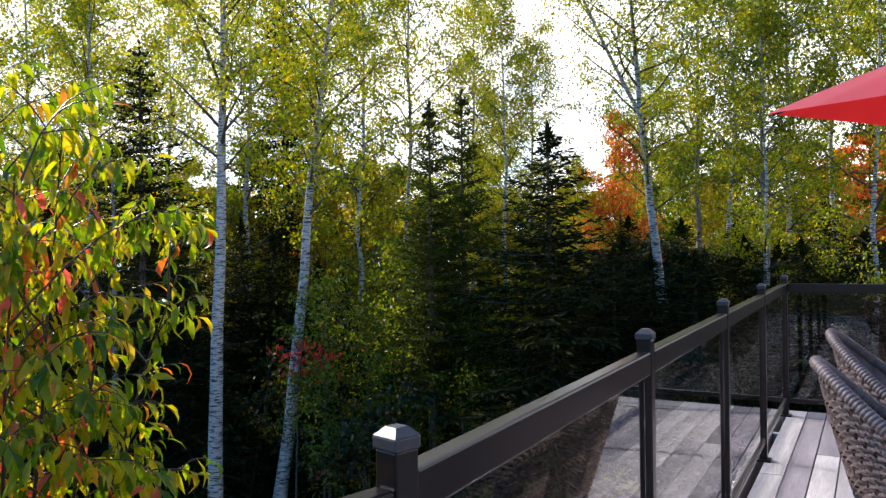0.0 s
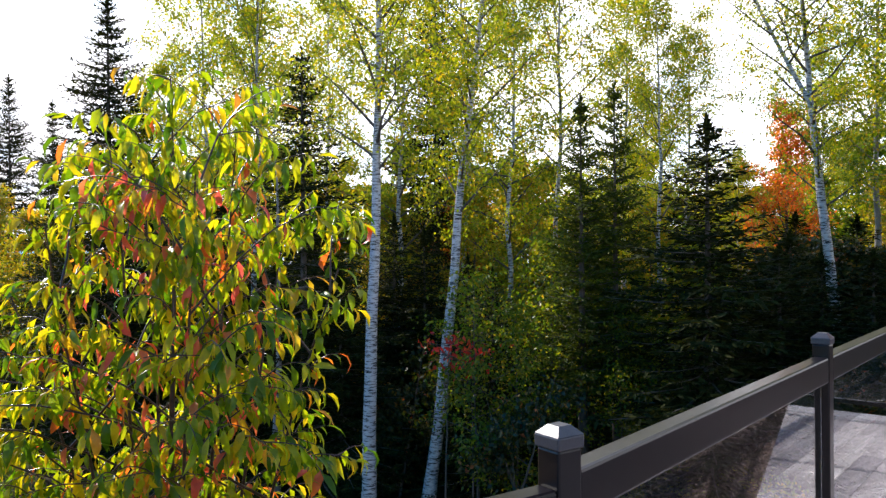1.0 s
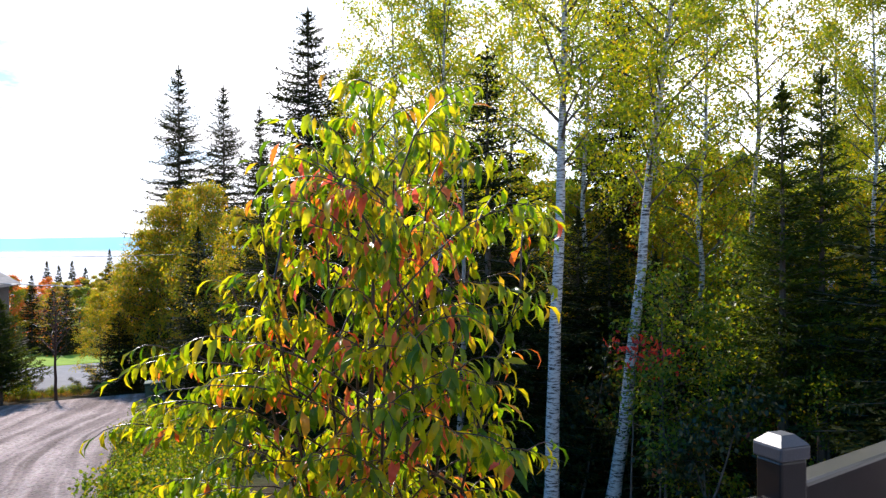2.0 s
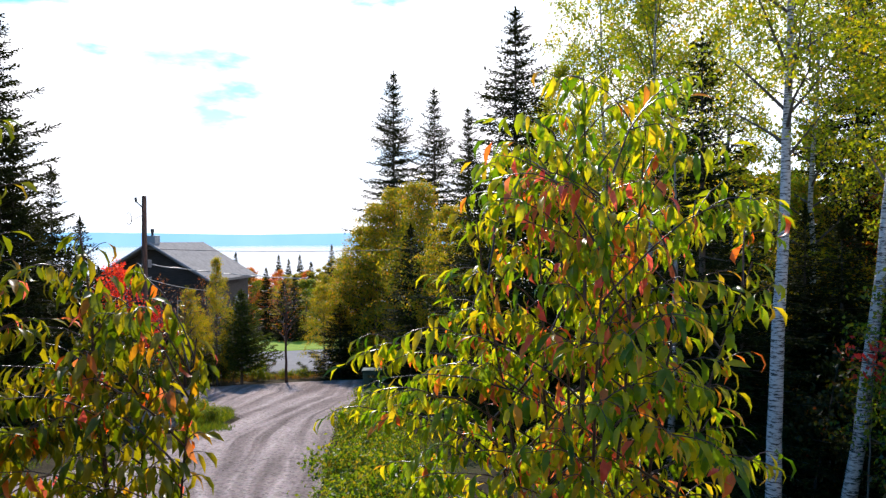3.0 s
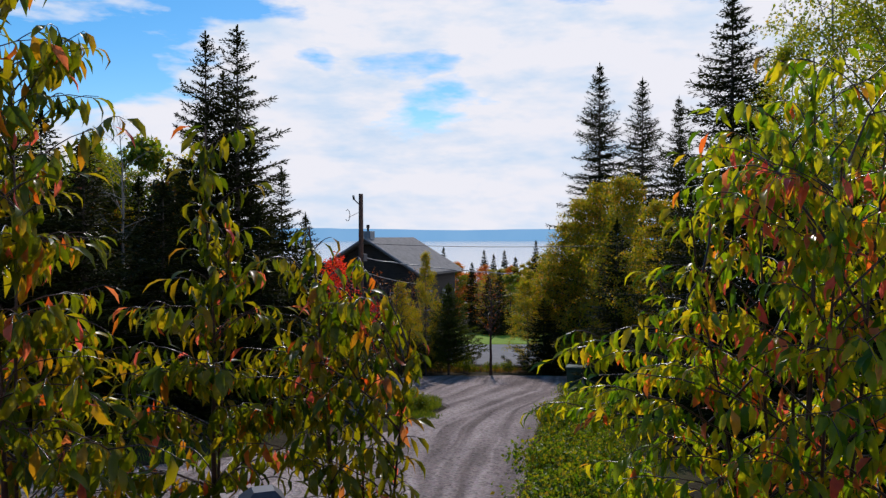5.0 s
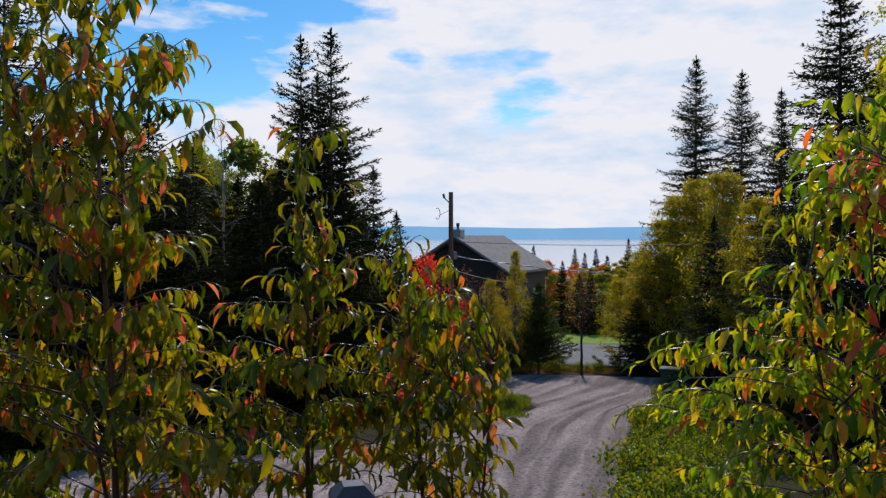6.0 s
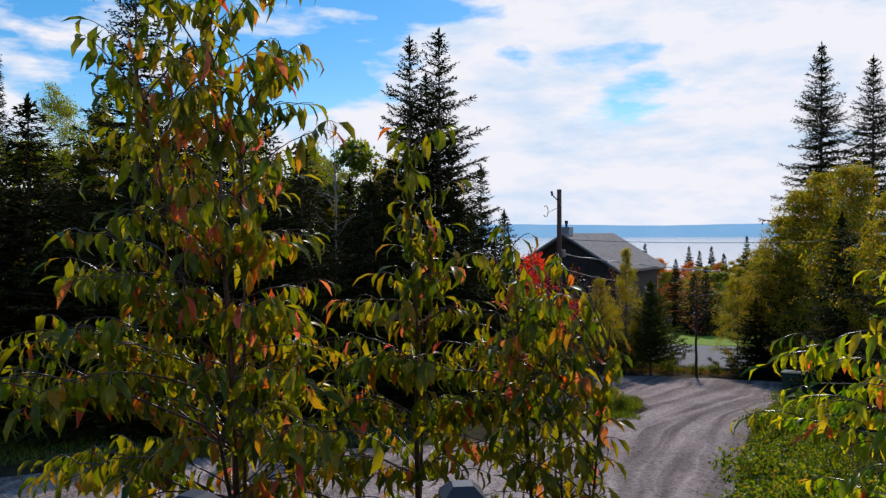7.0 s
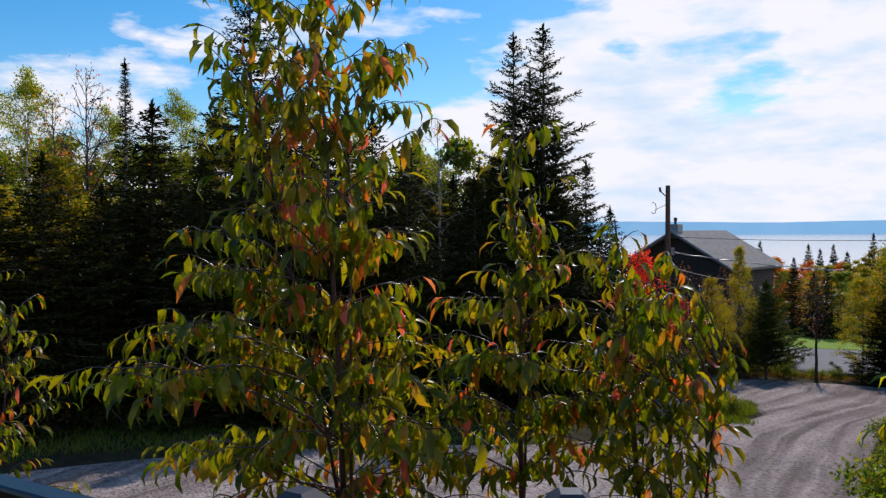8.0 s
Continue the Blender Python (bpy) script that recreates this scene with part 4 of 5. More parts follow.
def cherry(seed, az, d, rows, leaders, branches, mat_one, mat_many, size, label, gap=0.026, category="cherry tree", low=1.7, reds=0.03, reach=0.85, bare=0.2, hang=-0.05, tier=0.0):
    """A young cherry: leaders from one root, arching twigs out to a lopsided outline, rows of hanging leaves along them.
    rows: height, reach to one side and to the other. leaders: where each tip stands."""
    rng = np.random.default_rng(seed)
    tree = new("cherry_tree")
    wood, twigs = Geo(), Geo()
    foot = -on_ground(az, d).z                # heights are given over the level of the deck's foot
    leaders = [(x, y, z + foot) for x, y, z in leaders]
    zs, ls, rs = (np.array(c, float)[::-1] for c in zip(*rows))
    zs, low = zs + foot, low + foot
    top = zs[-1]
    base, yaw, pitch = [], [], []

    def leaf_row(pts, f0):
        ln = np.linalg.norm(np.diff(pts, axis=0), axis=1).sum()
        n = max(3, int(ln * (1 - f0) / gap))
        s = np.linspace(0, 1, len(pts))
        dv = pts[-1] - pts[-3]
        heading = math.atan2(dv[1], dv[0])
        for k in range(n):
            f = min(1.0, max(0.0, f0 + (1 - f0) * (k + rng.uniform(-0.3, 0.3)) / (n - 1)))
            base.append(np.array([np.interp(f, s, pts[:, c]) for c in range(3)]))
            end = k > n - 3
            yaw.append(heading + (1 if k % 2 else -1) * rng.uniform(0.2, 1.25) * (0.3 if end else 1))
            pitch.append(rng.uniform(-0.7, 0.25) if end else rng.uniform(hang - 1.2, hang))

    for j, (tx, ty, tz) in enumerate(leaders):
        bx, by = (0, 0) if j == 0 else rng.normal(0, 0.07, 2)
        z = np.linspace(-0.15, tz, 14)
        t = np.clip(z / tz, 0, 1)
        wob = np.cumsum(rng.normal(0, 0.010, (14, 2)), 0)
        wob -= np.outer(t, wob[-1])
        ax = np.stack([bx + (tx - bx) * t ** 1.7 + wob[:, 0], by + (ty - by) * t ** 1.7 + wob[:, 1], z], 1)
        tube(wood, ax, np.linspace(0.030 if j == 0 else 0.018, 0.003, 14), 8)
        leaf_row(ax[-3:], 0.35)
        count = max(6, int(branches * (tz - low) / sum(q[2] - low for q in leaders)))
        for i in range(count):
            u = (i + rng.uniform(0, 0.8)) / count
            z0 = low + (tz - 0.06 - low) * u
            if tier and z0 < tz - 0.5:                # branches stand in loose tiers
                z0 = (round(z0 / tier) + rng.uniform(-0.16, 0.16)) * tier
            p0 = np.array([np.interp(z0, z, ax[:, c]) for c in range(3)])
            a = i * 2.399 + j + rng.uniform(-0.4, 0.4)
            left, right = np.interp(z0 + 0.06, zs, ls), np.interp(z0 + 0.06, zs, rs)
            rx = max(0.10, right - p0[0] if math.cos(a) > 0 else left + p0[0])
            ry = max(0.14, reach * 0.5 * (left + right) - p0[1] * math.copysign(1, math.sin(a)))
            span = rng.uniform(0.55, 1.08) / math.hypot(math.cos(a) / rx, math.sin(a) / ry)
            steep = 0.50 + 0.65 * u
            pts = arch(p0, a, steep * rng.uniform(0.7, 1.2), 0.35 * u * u - rng.uniform(0.1, 0.75) * (1 - 0.7 * u), span / 0.86, rng)
            tube(twigs, pts, np.linspace(0.0028 + 0.0038 * span, 0.0014, 9), 5)
            leaf_row(pts, bare if span > 0.3 else 0.08)
            if span > 0.38:
                for _ in range(int(span / 0.2)):
                    k = int(rng.integers(3, 8))
                    sub = arch(pts[k], a + rng.choice((-1, 1)) * rng.uniform(0.4, 1.0), rng.uniform(0.1, 0.8), -rng.uniform(0.2, 0.8), span * rng.uniform(0.22, 0.42), rng, 6)
                    tube(twigs, sub, np.linspace(0.003, 0.0013, 6), 4)
                    leaf_row(sub, 0.1)
    base, yaw, pitch = np.array(base), np.array(yaw), np.array(pitch)
    part("stem", wood, mat_red_bark, tree, "thin dark red-brown stems", smooth=True)
    part("twig", twigs, mat_red_bark, tree, smooth=True)
    kinds = [leaf_template(c, f, l * size, w * size) for c, f, l, w in ((1.2, 0.45, 1.0, 0.27), (1.6, 0.4, 1.0, 0.28), (0.9, 0.5, 1.15, 0.25), (2.0, 0.45, 1.05, 0.28), (0.6, 0.4, 0.85, 0.28))]
    shared = []
    for v, f in kinds:
        g = Geo()
        g.add(v, f)
        shared.append(g.mesh("leaf", mat_one, True))
    near = set(np.argsort(base[:, 1])[:290].tolist())
    rest, inner = Geo(), Geo()
    for i in range(len(base)):
        k = int(rng.integers(0, 5))
        m = Matrix.Translation(base[i]) @ Euler((rng.normal(0, 0.35), -pitch[i], yaw[i])).to_matrix().to_4x4() @ Matrix.Scale(rng.uniform(0.62, 1.15), 4)
        if i in near:
            ob = new("leaf", shared[k])
            ob.parent = tree
            ob.matrix_local = m
        else:
            v, f = kinds[k]
            a = np.array(m)
            deep = math.hypot(base[i][0], base[i][1]) < 0.42 and base[i][2] < top - 0.4 and rng.uniform() < reds
            (inner if deep else rest).add(v @ a[:3, :3].T + a[:3, 3], f)
    tagged(part("foliage", rest, mat_many, tree, smooth=True), kind="stuff")
    if inner.count:
        tagged(part("foliage", inner, mat_cherry_red, tree, "coral red leaves near the stems", smooth=True), kind="stuff")
    put(tree, az, d, 1.0, az)
    tagged(tree, label, category, "cherry trees in front of the deck")
    return tree


cherry(47, 30.0, 3.4, [(4.57, 0.06, 0.06), (4.37, 0.38, 0.42), (4.12, 0.53, 0.60), (3.87, 0.60, 0.80), (3.67, 0.72, 0.86), (3.48, 0.66, 0.76), (3.18, 0.80, 0.62), (2.98, 0.98, 0.70), (2.76, 1.08, 0.70), (2.3, 1.05, 0.70), (1.8, 0.8, 0.7)],
       [(0.0, 0.0, 4.52), (-0.24, 0.1, 4.22), (0.25, -0.1, 4.27), (-0.45, -0.15, 3.90), (0.48, 0.1, 3.98), (-0.12, 0.35, 4.24), (0.16, 0.4, 4.12), (-0.62, 0.1, 3.66), (0.08, -0.4, 4.08), (0.66, -0.15, 3.72)],
       190, mat_cherry_leaf, mat_cherry_leaf_many, 0.112, "bushy young cherry with glossy yellow-green and coral leaves", gap=0.0245, reds=0.16)
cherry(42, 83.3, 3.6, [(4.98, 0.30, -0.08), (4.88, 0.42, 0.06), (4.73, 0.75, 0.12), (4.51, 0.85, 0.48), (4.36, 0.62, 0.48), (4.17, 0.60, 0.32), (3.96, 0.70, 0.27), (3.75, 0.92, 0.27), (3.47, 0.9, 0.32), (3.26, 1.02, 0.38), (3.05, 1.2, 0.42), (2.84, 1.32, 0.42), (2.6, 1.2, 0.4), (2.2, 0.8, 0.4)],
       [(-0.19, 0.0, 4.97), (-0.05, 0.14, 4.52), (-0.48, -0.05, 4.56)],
       150, mat_cherry_shaded, mat_cherry_shaded_many, 0.132, "tall open cherry with drooping green and rust leaves", gap=0.028, low=2.45, reds=0.05, hang=-0.3, tier=0.26)
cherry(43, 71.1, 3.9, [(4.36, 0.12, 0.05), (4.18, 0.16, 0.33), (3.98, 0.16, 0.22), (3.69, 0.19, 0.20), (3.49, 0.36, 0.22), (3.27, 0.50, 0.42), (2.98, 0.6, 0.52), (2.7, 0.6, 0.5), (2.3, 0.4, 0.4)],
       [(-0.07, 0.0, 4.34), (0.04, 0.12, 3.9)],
       95, mat_cherry_shaded, mat_cherry_shaded_many, 0.132, "slim cherry with drooping green, yellow and orange leaves", gap=0.028, low=2.2, reds=0.06, hang=-0.3, tier=0.24)
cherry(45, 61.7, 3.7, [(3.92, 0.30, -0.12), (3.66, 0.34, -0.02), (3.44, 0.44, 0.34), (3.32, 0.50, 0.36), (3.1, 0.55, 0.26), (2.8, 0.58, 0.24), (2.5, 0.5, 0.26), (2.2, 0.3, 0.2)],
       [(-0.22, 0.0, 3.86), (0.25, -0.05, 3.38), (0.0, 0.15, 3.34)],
       110, mat_cherry_shaded, mat_cherry_shaded_many, 0.128, "low cherry with hanging green and orange leaves", gap=0.028, low=2.0, reds=0.06, hang=-0.25)
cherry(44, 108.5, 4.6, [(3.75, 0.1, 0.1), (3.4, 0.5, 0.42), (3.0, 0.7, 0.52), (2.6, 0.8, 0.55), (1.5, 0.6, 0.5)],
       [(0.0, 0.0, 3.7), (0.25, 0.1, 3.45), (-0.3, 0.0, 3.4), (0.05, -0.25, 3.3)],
       110, mat_cherry_shaded, mat_cherry_shaded_many, 0.09, "low leafy cherry bush beside the deck corner", category="cherry bush", low=1.2)

# ---------------------------------------------------------------- deck
DECK_Z = 2.40
U = Vector((0.4907, 0.8713, 0))          # along the long railing
N = Vector((0.8713, -0.4907, 0))         # inwards over the deck
P1 = Vector((-0.066, 1.169, DECK_Z))
SPAN = 1.465
DECK_TURN = math.degrees(math.atan2(U.y, U.x)) - 90      # turns local +y onto U
DECK = Matrix.Translation(P1) @ Matrix.Rotation(radians(DECK_TURN), 4, "Z")   # local x inwards, y along

deck = new("deck")
deck.matrix_world = DECK
tagged(deck, "raised deck of weathered grey planks", "deck", kind="structure")
rngd = random.Random(3)
part("fascia", box(0.04, 9.8, 0.24, 0.004, (-0.075, 1.2, -0.16)), mat_deck, deck)
part("fascia", box(5.2, 0.04, 0.24, 0.004, (2.55, 6.12, -0.16)), mat_deck, deck)
for k in range(5):
    part("joist", box(5.2, 0.05, 0.2, 0.004, (2.55, -3.4 + k * 2.2, -0.14)), mat_deck, deck)
for x in (0.1, 4.9):
    for y in (-3.2, 1.4, 5.9):
        part("support_post", box(0.14, 0.14, 2.5, 0.006, (x, y, -1.36)), mat_deck, deck)
plank_cache = {}
for i in range(-5, 37):
    y = -3.7
    end = 6.1 if i >= 0 else (0.0, -0.5, -1.0, -2.05, -2.6)[-i - 1]      # the edge steps out below the bend of the railing
    while y < end:
        ln = min(rngd.choice((3.6, 4.2, 4.8)), end - y)
        if end - y - ln < 0.3:
            ln = end - y
        key = round(ln, 2)
        if key not in plank_cache:
            bm = box(0.138, ln - 0.005, 0.032, 0.004, (0, ln / 2, -0.016))
            me = bpy.data.meshes.new("plank")
            bm.to_mesh(me)
            bm.free()
            me.materials.append(mat_deck)
            plank_cache[key] = me
        ob = new("plank", plank_cache[key])
        ob.parent = deck
        ob.location = (0.075 + i * 0.1435, y, rngd.uniform(-0.001, 0.001))
        y += ln


def post(parent, p, turn, height=1.113):
    ob = part("post", box(0.047, 0.047, height, 0.004, (0, 0, height / 2)), mat_rail, parent)
    ob.location, ob.rotation_euler = p, (0, 0, turn)
    bm = box(0.053, 0.053, 0.02, 0.003, (0, 0, height + 0.010))
    bmesh.ops.create_cone(bm, cap_ends=True, segments=4, radius1=0.036, radius2=0.017, depth=0.013,
                          matrix=Matrix.Translation((0, 0, height + 0.0265)) @ Matrix.Rotation(radians(45), 4, "Z"))
    cap = part("cap", bm, mat_cap, ob, "grey pyramid cap")
    part("base_plate", box(0.09, 0.09, 0.014, 0.003, (0, 0, 0.007)), mat_rail, ob)
    return ob


railing = new("railing")
tagged(railing, "dark brown metal deck railing with clear glass panels", "railing", kind="structure")
corner = [P1 + U * SPAN * k for k in range(4, -1, -1)]
B = Vector((-0.928, 0.303, DECK_Z))
A = Vector((-1.012, 0.005, DECK_Z))
C = A + Vector((-0.69, -0.724, 0)) * 1.45
E1 = corner[0] + N * 1.47
E2 = corner[0] + N * 2.94
line = [E2, E1] + corner + [B, A, C]
for k, p in enumerate(line):
    q = line[k + 1] if k + 1 < len(line) else line[k - 1]
    post(railing, p, math.atan2(q.y - p.y, q.x - p.x), 1.113 if k < 7 else 1.083)
for p, q in zip(line, line[1:]):
    d = q - p
    ln, turn = d.length, math.atan2(d.y, d.x)
    low = 0 if p in line[:6] else (-0.02 if p == line[6] else -0.041)
    here = Matrix.Translation(p + Vector((0, 0, low))) @ Matrix.Rotation(turn, 4, "Z")
    r = part("top_rail", box(ln - 0.045, 0.044, 0.074, 0.006, (ln / 2, 0, 1.040)), mat_rail, railing)
    r.matrix_world = here
    r = part("bottom_rail", box(ln - 0.045, 0.03, 0.035, 0.003, (ln / 2, 0, 0.13)), mat_rail, railing)
    r.matrix_world = here
    if ln > 0.5:
        r = part("glass_panel", box(ln - 0.06, 0.006, 0.87, 0.0, (ln / 2, 0, 0.575)), mat_glass, railing, "clear glass panel")
        r.matrix_world = here
        r.visible_shadow = False


def wicker_shell(radius, top, arm, weave):
    """A barrel back woven of flat strands: bumped strand by strand, closed with a rim."""
    g = Geo()
    lay = []
    for nu, nv, inner in ((184, 128, 0), (40, 30, 1)):
        th = np.linspace(-1.85, 1.85, nu)
        t = np.linspace(0, 1, nv)
        T, H = np.meshgrid(th, t, indexing="ij")
        hmax = arm + (top - arm) * np.clip(np.cos(T * 0.82), 0, 1) ** 2.6
        z = 0.10 + (hmax - 0.10) * H
        back = np.clip(np.cos(T), 0, 1)
        r = radius * (0.80 + 0.28 * np.sin(H * 1.9)) - (0.024 * (1 - H ** 8) if inner else 0)
        if not inner:
            over = ((np.arange(nu) // 2)[:, None] + (np.arange(nv) // 2)[None, :]) % 2
            ii, jj = np.arange(nu)[:, None], np.arange(nv)[None, :]
            r = r + weave * (over - 0.5)
            gaps = ((jj % 3 == 0) & ((ii + 2 * ((jj // 3) % 2)) % 4 < 2) & (jj < nv - 6))[:-1, :-1].reshape(-1)
        x = -np.cos(T) * r - 0.17 * (z / top) ** 1.5 * back
        y = np.sin(T) * r
        lay.append(np.stack([x, y, z], -1))
        i, j = np.meshgrid(np.arange(nu - 1), np.arange(nv - 1), indexing="ij")
        q = np.stack([i * nv + j, (i + 1) * nv + j, (i + 1) * nv + j + 1, i * nv + j + 1], -1).reshape(-1, 4)
        g.add(lay[-1].reshape(-1, 3), q[:, ::-1] if inner else q[~gaps])
    rim = Geo()
    e = lay[1]
    path = np.concatenate([e[0][:-1], e[:, -1], e[-1][::-1][1:]])
    far = np.concatenate([[0], np.cumsum(np.linalg.norm(np.diff(path, axis=0), axis=1))])
    k = np.linspace(0, far[-1], 900)
    path = np.stack([np.interp(k, far, path[:, c]) for c in range(3)], 1)
    tube(rim, path, 0.0225 + 0.0011 * np.where(np.arange(900) % 5 < 3, 1, -1), 10)      # wound with flat strand
    return g, rim


def wicker_chair():
    chair = new("wicker_chair")
    g, rim = wicker_shell(0.33, 0.99, 0.60, 0.011)
    shell = part("backrest", g, mat_wicker, chair, "woven brown wicker shell")
    part("rim", rim, mat_wicker, shell, smooth=True)
    part("seat", box(0.50, 0.52, 0.10, 0.03, (0.02, 0, 0.36)), mat_wicker, chair)
    part("cushion", box(0.46, 0.48, 0.08, 0.03, (0.03, 0, 0.45)), mat_cushion, chair, "dark brown seat cushion")
    for x in (-0.2, 0.2):
        for y in (-0.2, 0.2):
            bm = bmesh.new()
            bmesh.ops.create_cone(bm, cap_ends=True, segments=12, radius1=0.014, radius2=0.018, depth=0.32, matrix=Matrix.Translation((x, y, 0.16)))
            part("leg", bm, mat_chair_leg, chair)
    tagged(chair, "high-backed brown wicker armchair on the deck", "chair", "wicker chairs on the deck")
    return chair


face = math.degrees(math.atan2(N.y, N.x))
chair = wicker_chair()
chair.matrix_world = pose(1.80, 2.50, DECK_Z, 0, 0, face + 6)
copy_thing(chair, pose(2.24, 3.27, DECK_Z, 0, 0, face - 4))


def umbrella():
    thing = new("patio_umbrella")
    hub = Vector((3.65, 4.10, DECK_Z))
    tip0 = Vector((1.93, 4.50, EYE_Z + 0.76))
    r = (tip0 - hub).xy.length
    a0 = math.atan2(tip0.y - hub.y, tip0.x - hub.x)
    rim_z, apex_z = tip0.z - DECK_Z, tip0.z - DECK_Z + 0.62
    g = Geo()
    n, rings = 4, 10
    cols = n * 12
    v = []
    for k in range(rings + 1):
        s = k / rings
        for c in range(cols):
            f = (c % 12) / 12
            a = a0 + 2 * math.pi * c / cols
            w = abs(2 * f - 1)                      # 1 on a rib, 0 between ribs
            flat = math.cos(math.pi / 4) / math.cos((f - 0.5) * math.pi / 2)
            rr = r * s * (flat * (1 - 0.06 * s * (1 - w * w)))
            z = apex_z + (rim_z - apex_z) * (s ** 1.0) * (0.86 + 0.14 * s) - 0.05 * s * (1 - w) * math.sin(math.pi * s)
            v.append((math.cos(a) * rr, math.sin(a) * rr, z))
    fc = [[k * cols + c, k * cols + (c + 1) % cols, (k + 1) * cols + (c + 1) % cols, (k + 1) * cols + c] for k in range(rings) for c in range(cols)]
    g.add(v, fc)
    part("canopy", g, mat_canopy, thing, "red cloth canopy", smooth=True)
    pole = Geo()
    tube(pole, [(0, 0, 0.05), (0, 0, 1.2), (0, 0, apex_z + 0.06)], 0.022, 12)
    part("pole", pole, mat_chair_leg, thing, smooth=True)
    bm = bmesh.new()
    bmesh.ops.create_cone(bm, cap_ends=True, segments=32, radius1=0.26, radius2=0.20, depth=0.07, matrix=Matrix.Translation((0, 0, 0.035)))
    part("base", bm, mat_stone, thing)
    for c in range(4):
        a = a0 + c * math.pi / 2
        rib = Geo()
        tube(rib, [(0, 0, apex_z - 0.02), (math.cos(a) * r * 0.5, math.sin(a) * r * 0.5, (apex_z * 0.5 + rim_z * 0.5) + 0.0), (math.cos(a) * r * 0.985, math.sin(a) * r * 0.985, rim_z - 0.012)], 0.007, 6)
        part("rib", rib, mat_chair_leg, thing)
    thing.location = hub
    tagged(thing, "open red patio umbrella standing on the deck", "umbrella")


umbrella()

# ---------------------------------------------------------------- neighbour's house, pole and wires
def house():
    h = new("house")
    near = Vector((-37.2, 25.3, 0))
    along = Vector((-0.54, 0.84, 0)).normalized()
    across = Vector((-0.84, -0.54, 0)).normalized()
    turn = math.atan2(along.y, along.x) - math.pi / 2
    h.matrix_world = Matrix.Translation((*near.xy, 0)) @ Matrix.Rotation(turn, 4, "Z")
    # local: y along the ridge, x negative across the gable
    W, L, eave, ridge, base = 7.2, 7.4, 1.54, 3.66, -4.2
    o = 0.45
    bm = bmesh.new()
    lower = [bm.verts.new((x, y, base)) for x, y in ((-o, 0.5), (-W + o, 0.5), (-W + o, L - 0.4), (-o, L - 0.4))]
    upper = [bm.verts.new((x, y, eave + 0.18)) for x, y in ((-o, 0.5), (-W + o, 0.5), (-W + o, L - 0.4), (-o, L - 0.4))]
    g1, g2 = bm.verts.new((-W / 2, 0.5, ridge - 0.12)), bm.verts.new((-W / 2, L - 0.4, ridge - 0.12))
    for k in range(4):
        bm.faces.new((lower[k], lower[(k + 1) % 4], upper[(k + 1) % 4], upper[k]))
    bm.faces.new((upper[0], upper[1], g1))
    bm.faces.new((upper[2], upper[3], g2))
    bm.faces.new((upper[1], upper[2], g2, g1))
    bm.faces.new((upper[3], upper[0], g1, g2))
    bm.faces.new(lower)
    part("wall", bm, mat_siding, h, "dark weathered wood siding")
    for sx in (0, 1):
        x0, x1 = (0, -W / 2) if sx == 0 else (-W, -W / 2)
        bm = bmesh.new()
        c = [(x0, 0, eave), (x1, 0, ridge), (x1, L, ridge), (x0, L, eave)]
        top = [bm.verts.new((x, y, z + 0.10)) for x, y, z in c]
        bot = [bm.verts.new((x, y, z - 0.04)) for x, y, z in c]
        bm.faces.new(top)
        bm.faces.new(bot[::-1])
        for k in range(4):
            bm.faces.new((bot[k], bot[(k + 1) % 4], top[(k + 1) % 4], top[k]))
        roof = part("roof", bm, mat_roof, h, "grey shingle roof")
        g = Geo()
        tube(g, [(x0, -0.03, eave + 0.03), (x1, -0.03, ridge + 0.03)], 0.10, 4)
        part("barge_board", g, mat_trim, roof)
    part("chimney", box(0.62, 0.62, 0.8, 0.02, (-W / 2 - 0.15, 0.75, ridge + 0.08)), mat_flue, h, "boxed grey chimney")
    g = Geo()
    tube(g, [(-W / 2 - 0.15, 0.75, ridge + 0.46), (-W / 2 - 0.15, 0.75, ridge + 0.66)], 0.07, 12)
    tube(g, [(-W / 2 - 0.15, 0.75, ridge + 0.66), (-W / 2 - 0.15, 0.75, ridge + 0.86)], 0.10, 12)
    part("flue_cap", g, mat_black, h)
    for z, hh in ((-0.1, 1.2), (-2.9, 1.3)):
        for x in (-1.6, -3.6, -5.6):
            w = part("window", box(1.12, 0.10, hh, 0.01, (x, 0.47, z)), mat_trim, h)
            part("pane", box(0.96, 0.06, hh - 0.16, 0.0, (x, 0.435, z)), mat_window, w)
        for y in (2.2, 5.2):
            w = part("window", box(0.10, 1.3, hh, 0.01, (-0.43, y, z)), mat_trim, h)
            part("pane", box(0.06, 1.14, hh - 0.16, 0.0, (-0.395, y, z)), mat_window, w)
    balcony = part("balcony", box(W - 0.6, 1.5, 0.16, 0.01, (-W / 2, -0.3, -1.45)), mat_siding, h)
    for x in (-0.5, -2.5, -4.6, -6.7):
        part("balcony_post", box(0.13, 0.13, 3.0, 0.01, (x, -0.95, -2.95)), mat_trim, balcony)
        part("rail_post", box(0.08, 0.08, 1.0, 0.006, (x, -0.98, -0.87)), mat_trim, balcony)
    part("rail", box(W - 0.7, 0.07, 0.06, 0.006, (-W / 2, -0.98, -0.40)), mat_trim, balcony)
    for k in range(26):
        part("baluster", box(0.04, 0.04, 0.95, 0.0, (-0.7 - k * 0.235, -0.98, -0.9)), mat_trim, balcony)
    tagged(h, "weathered two-storey house with a grey gable roof", "house")


house()

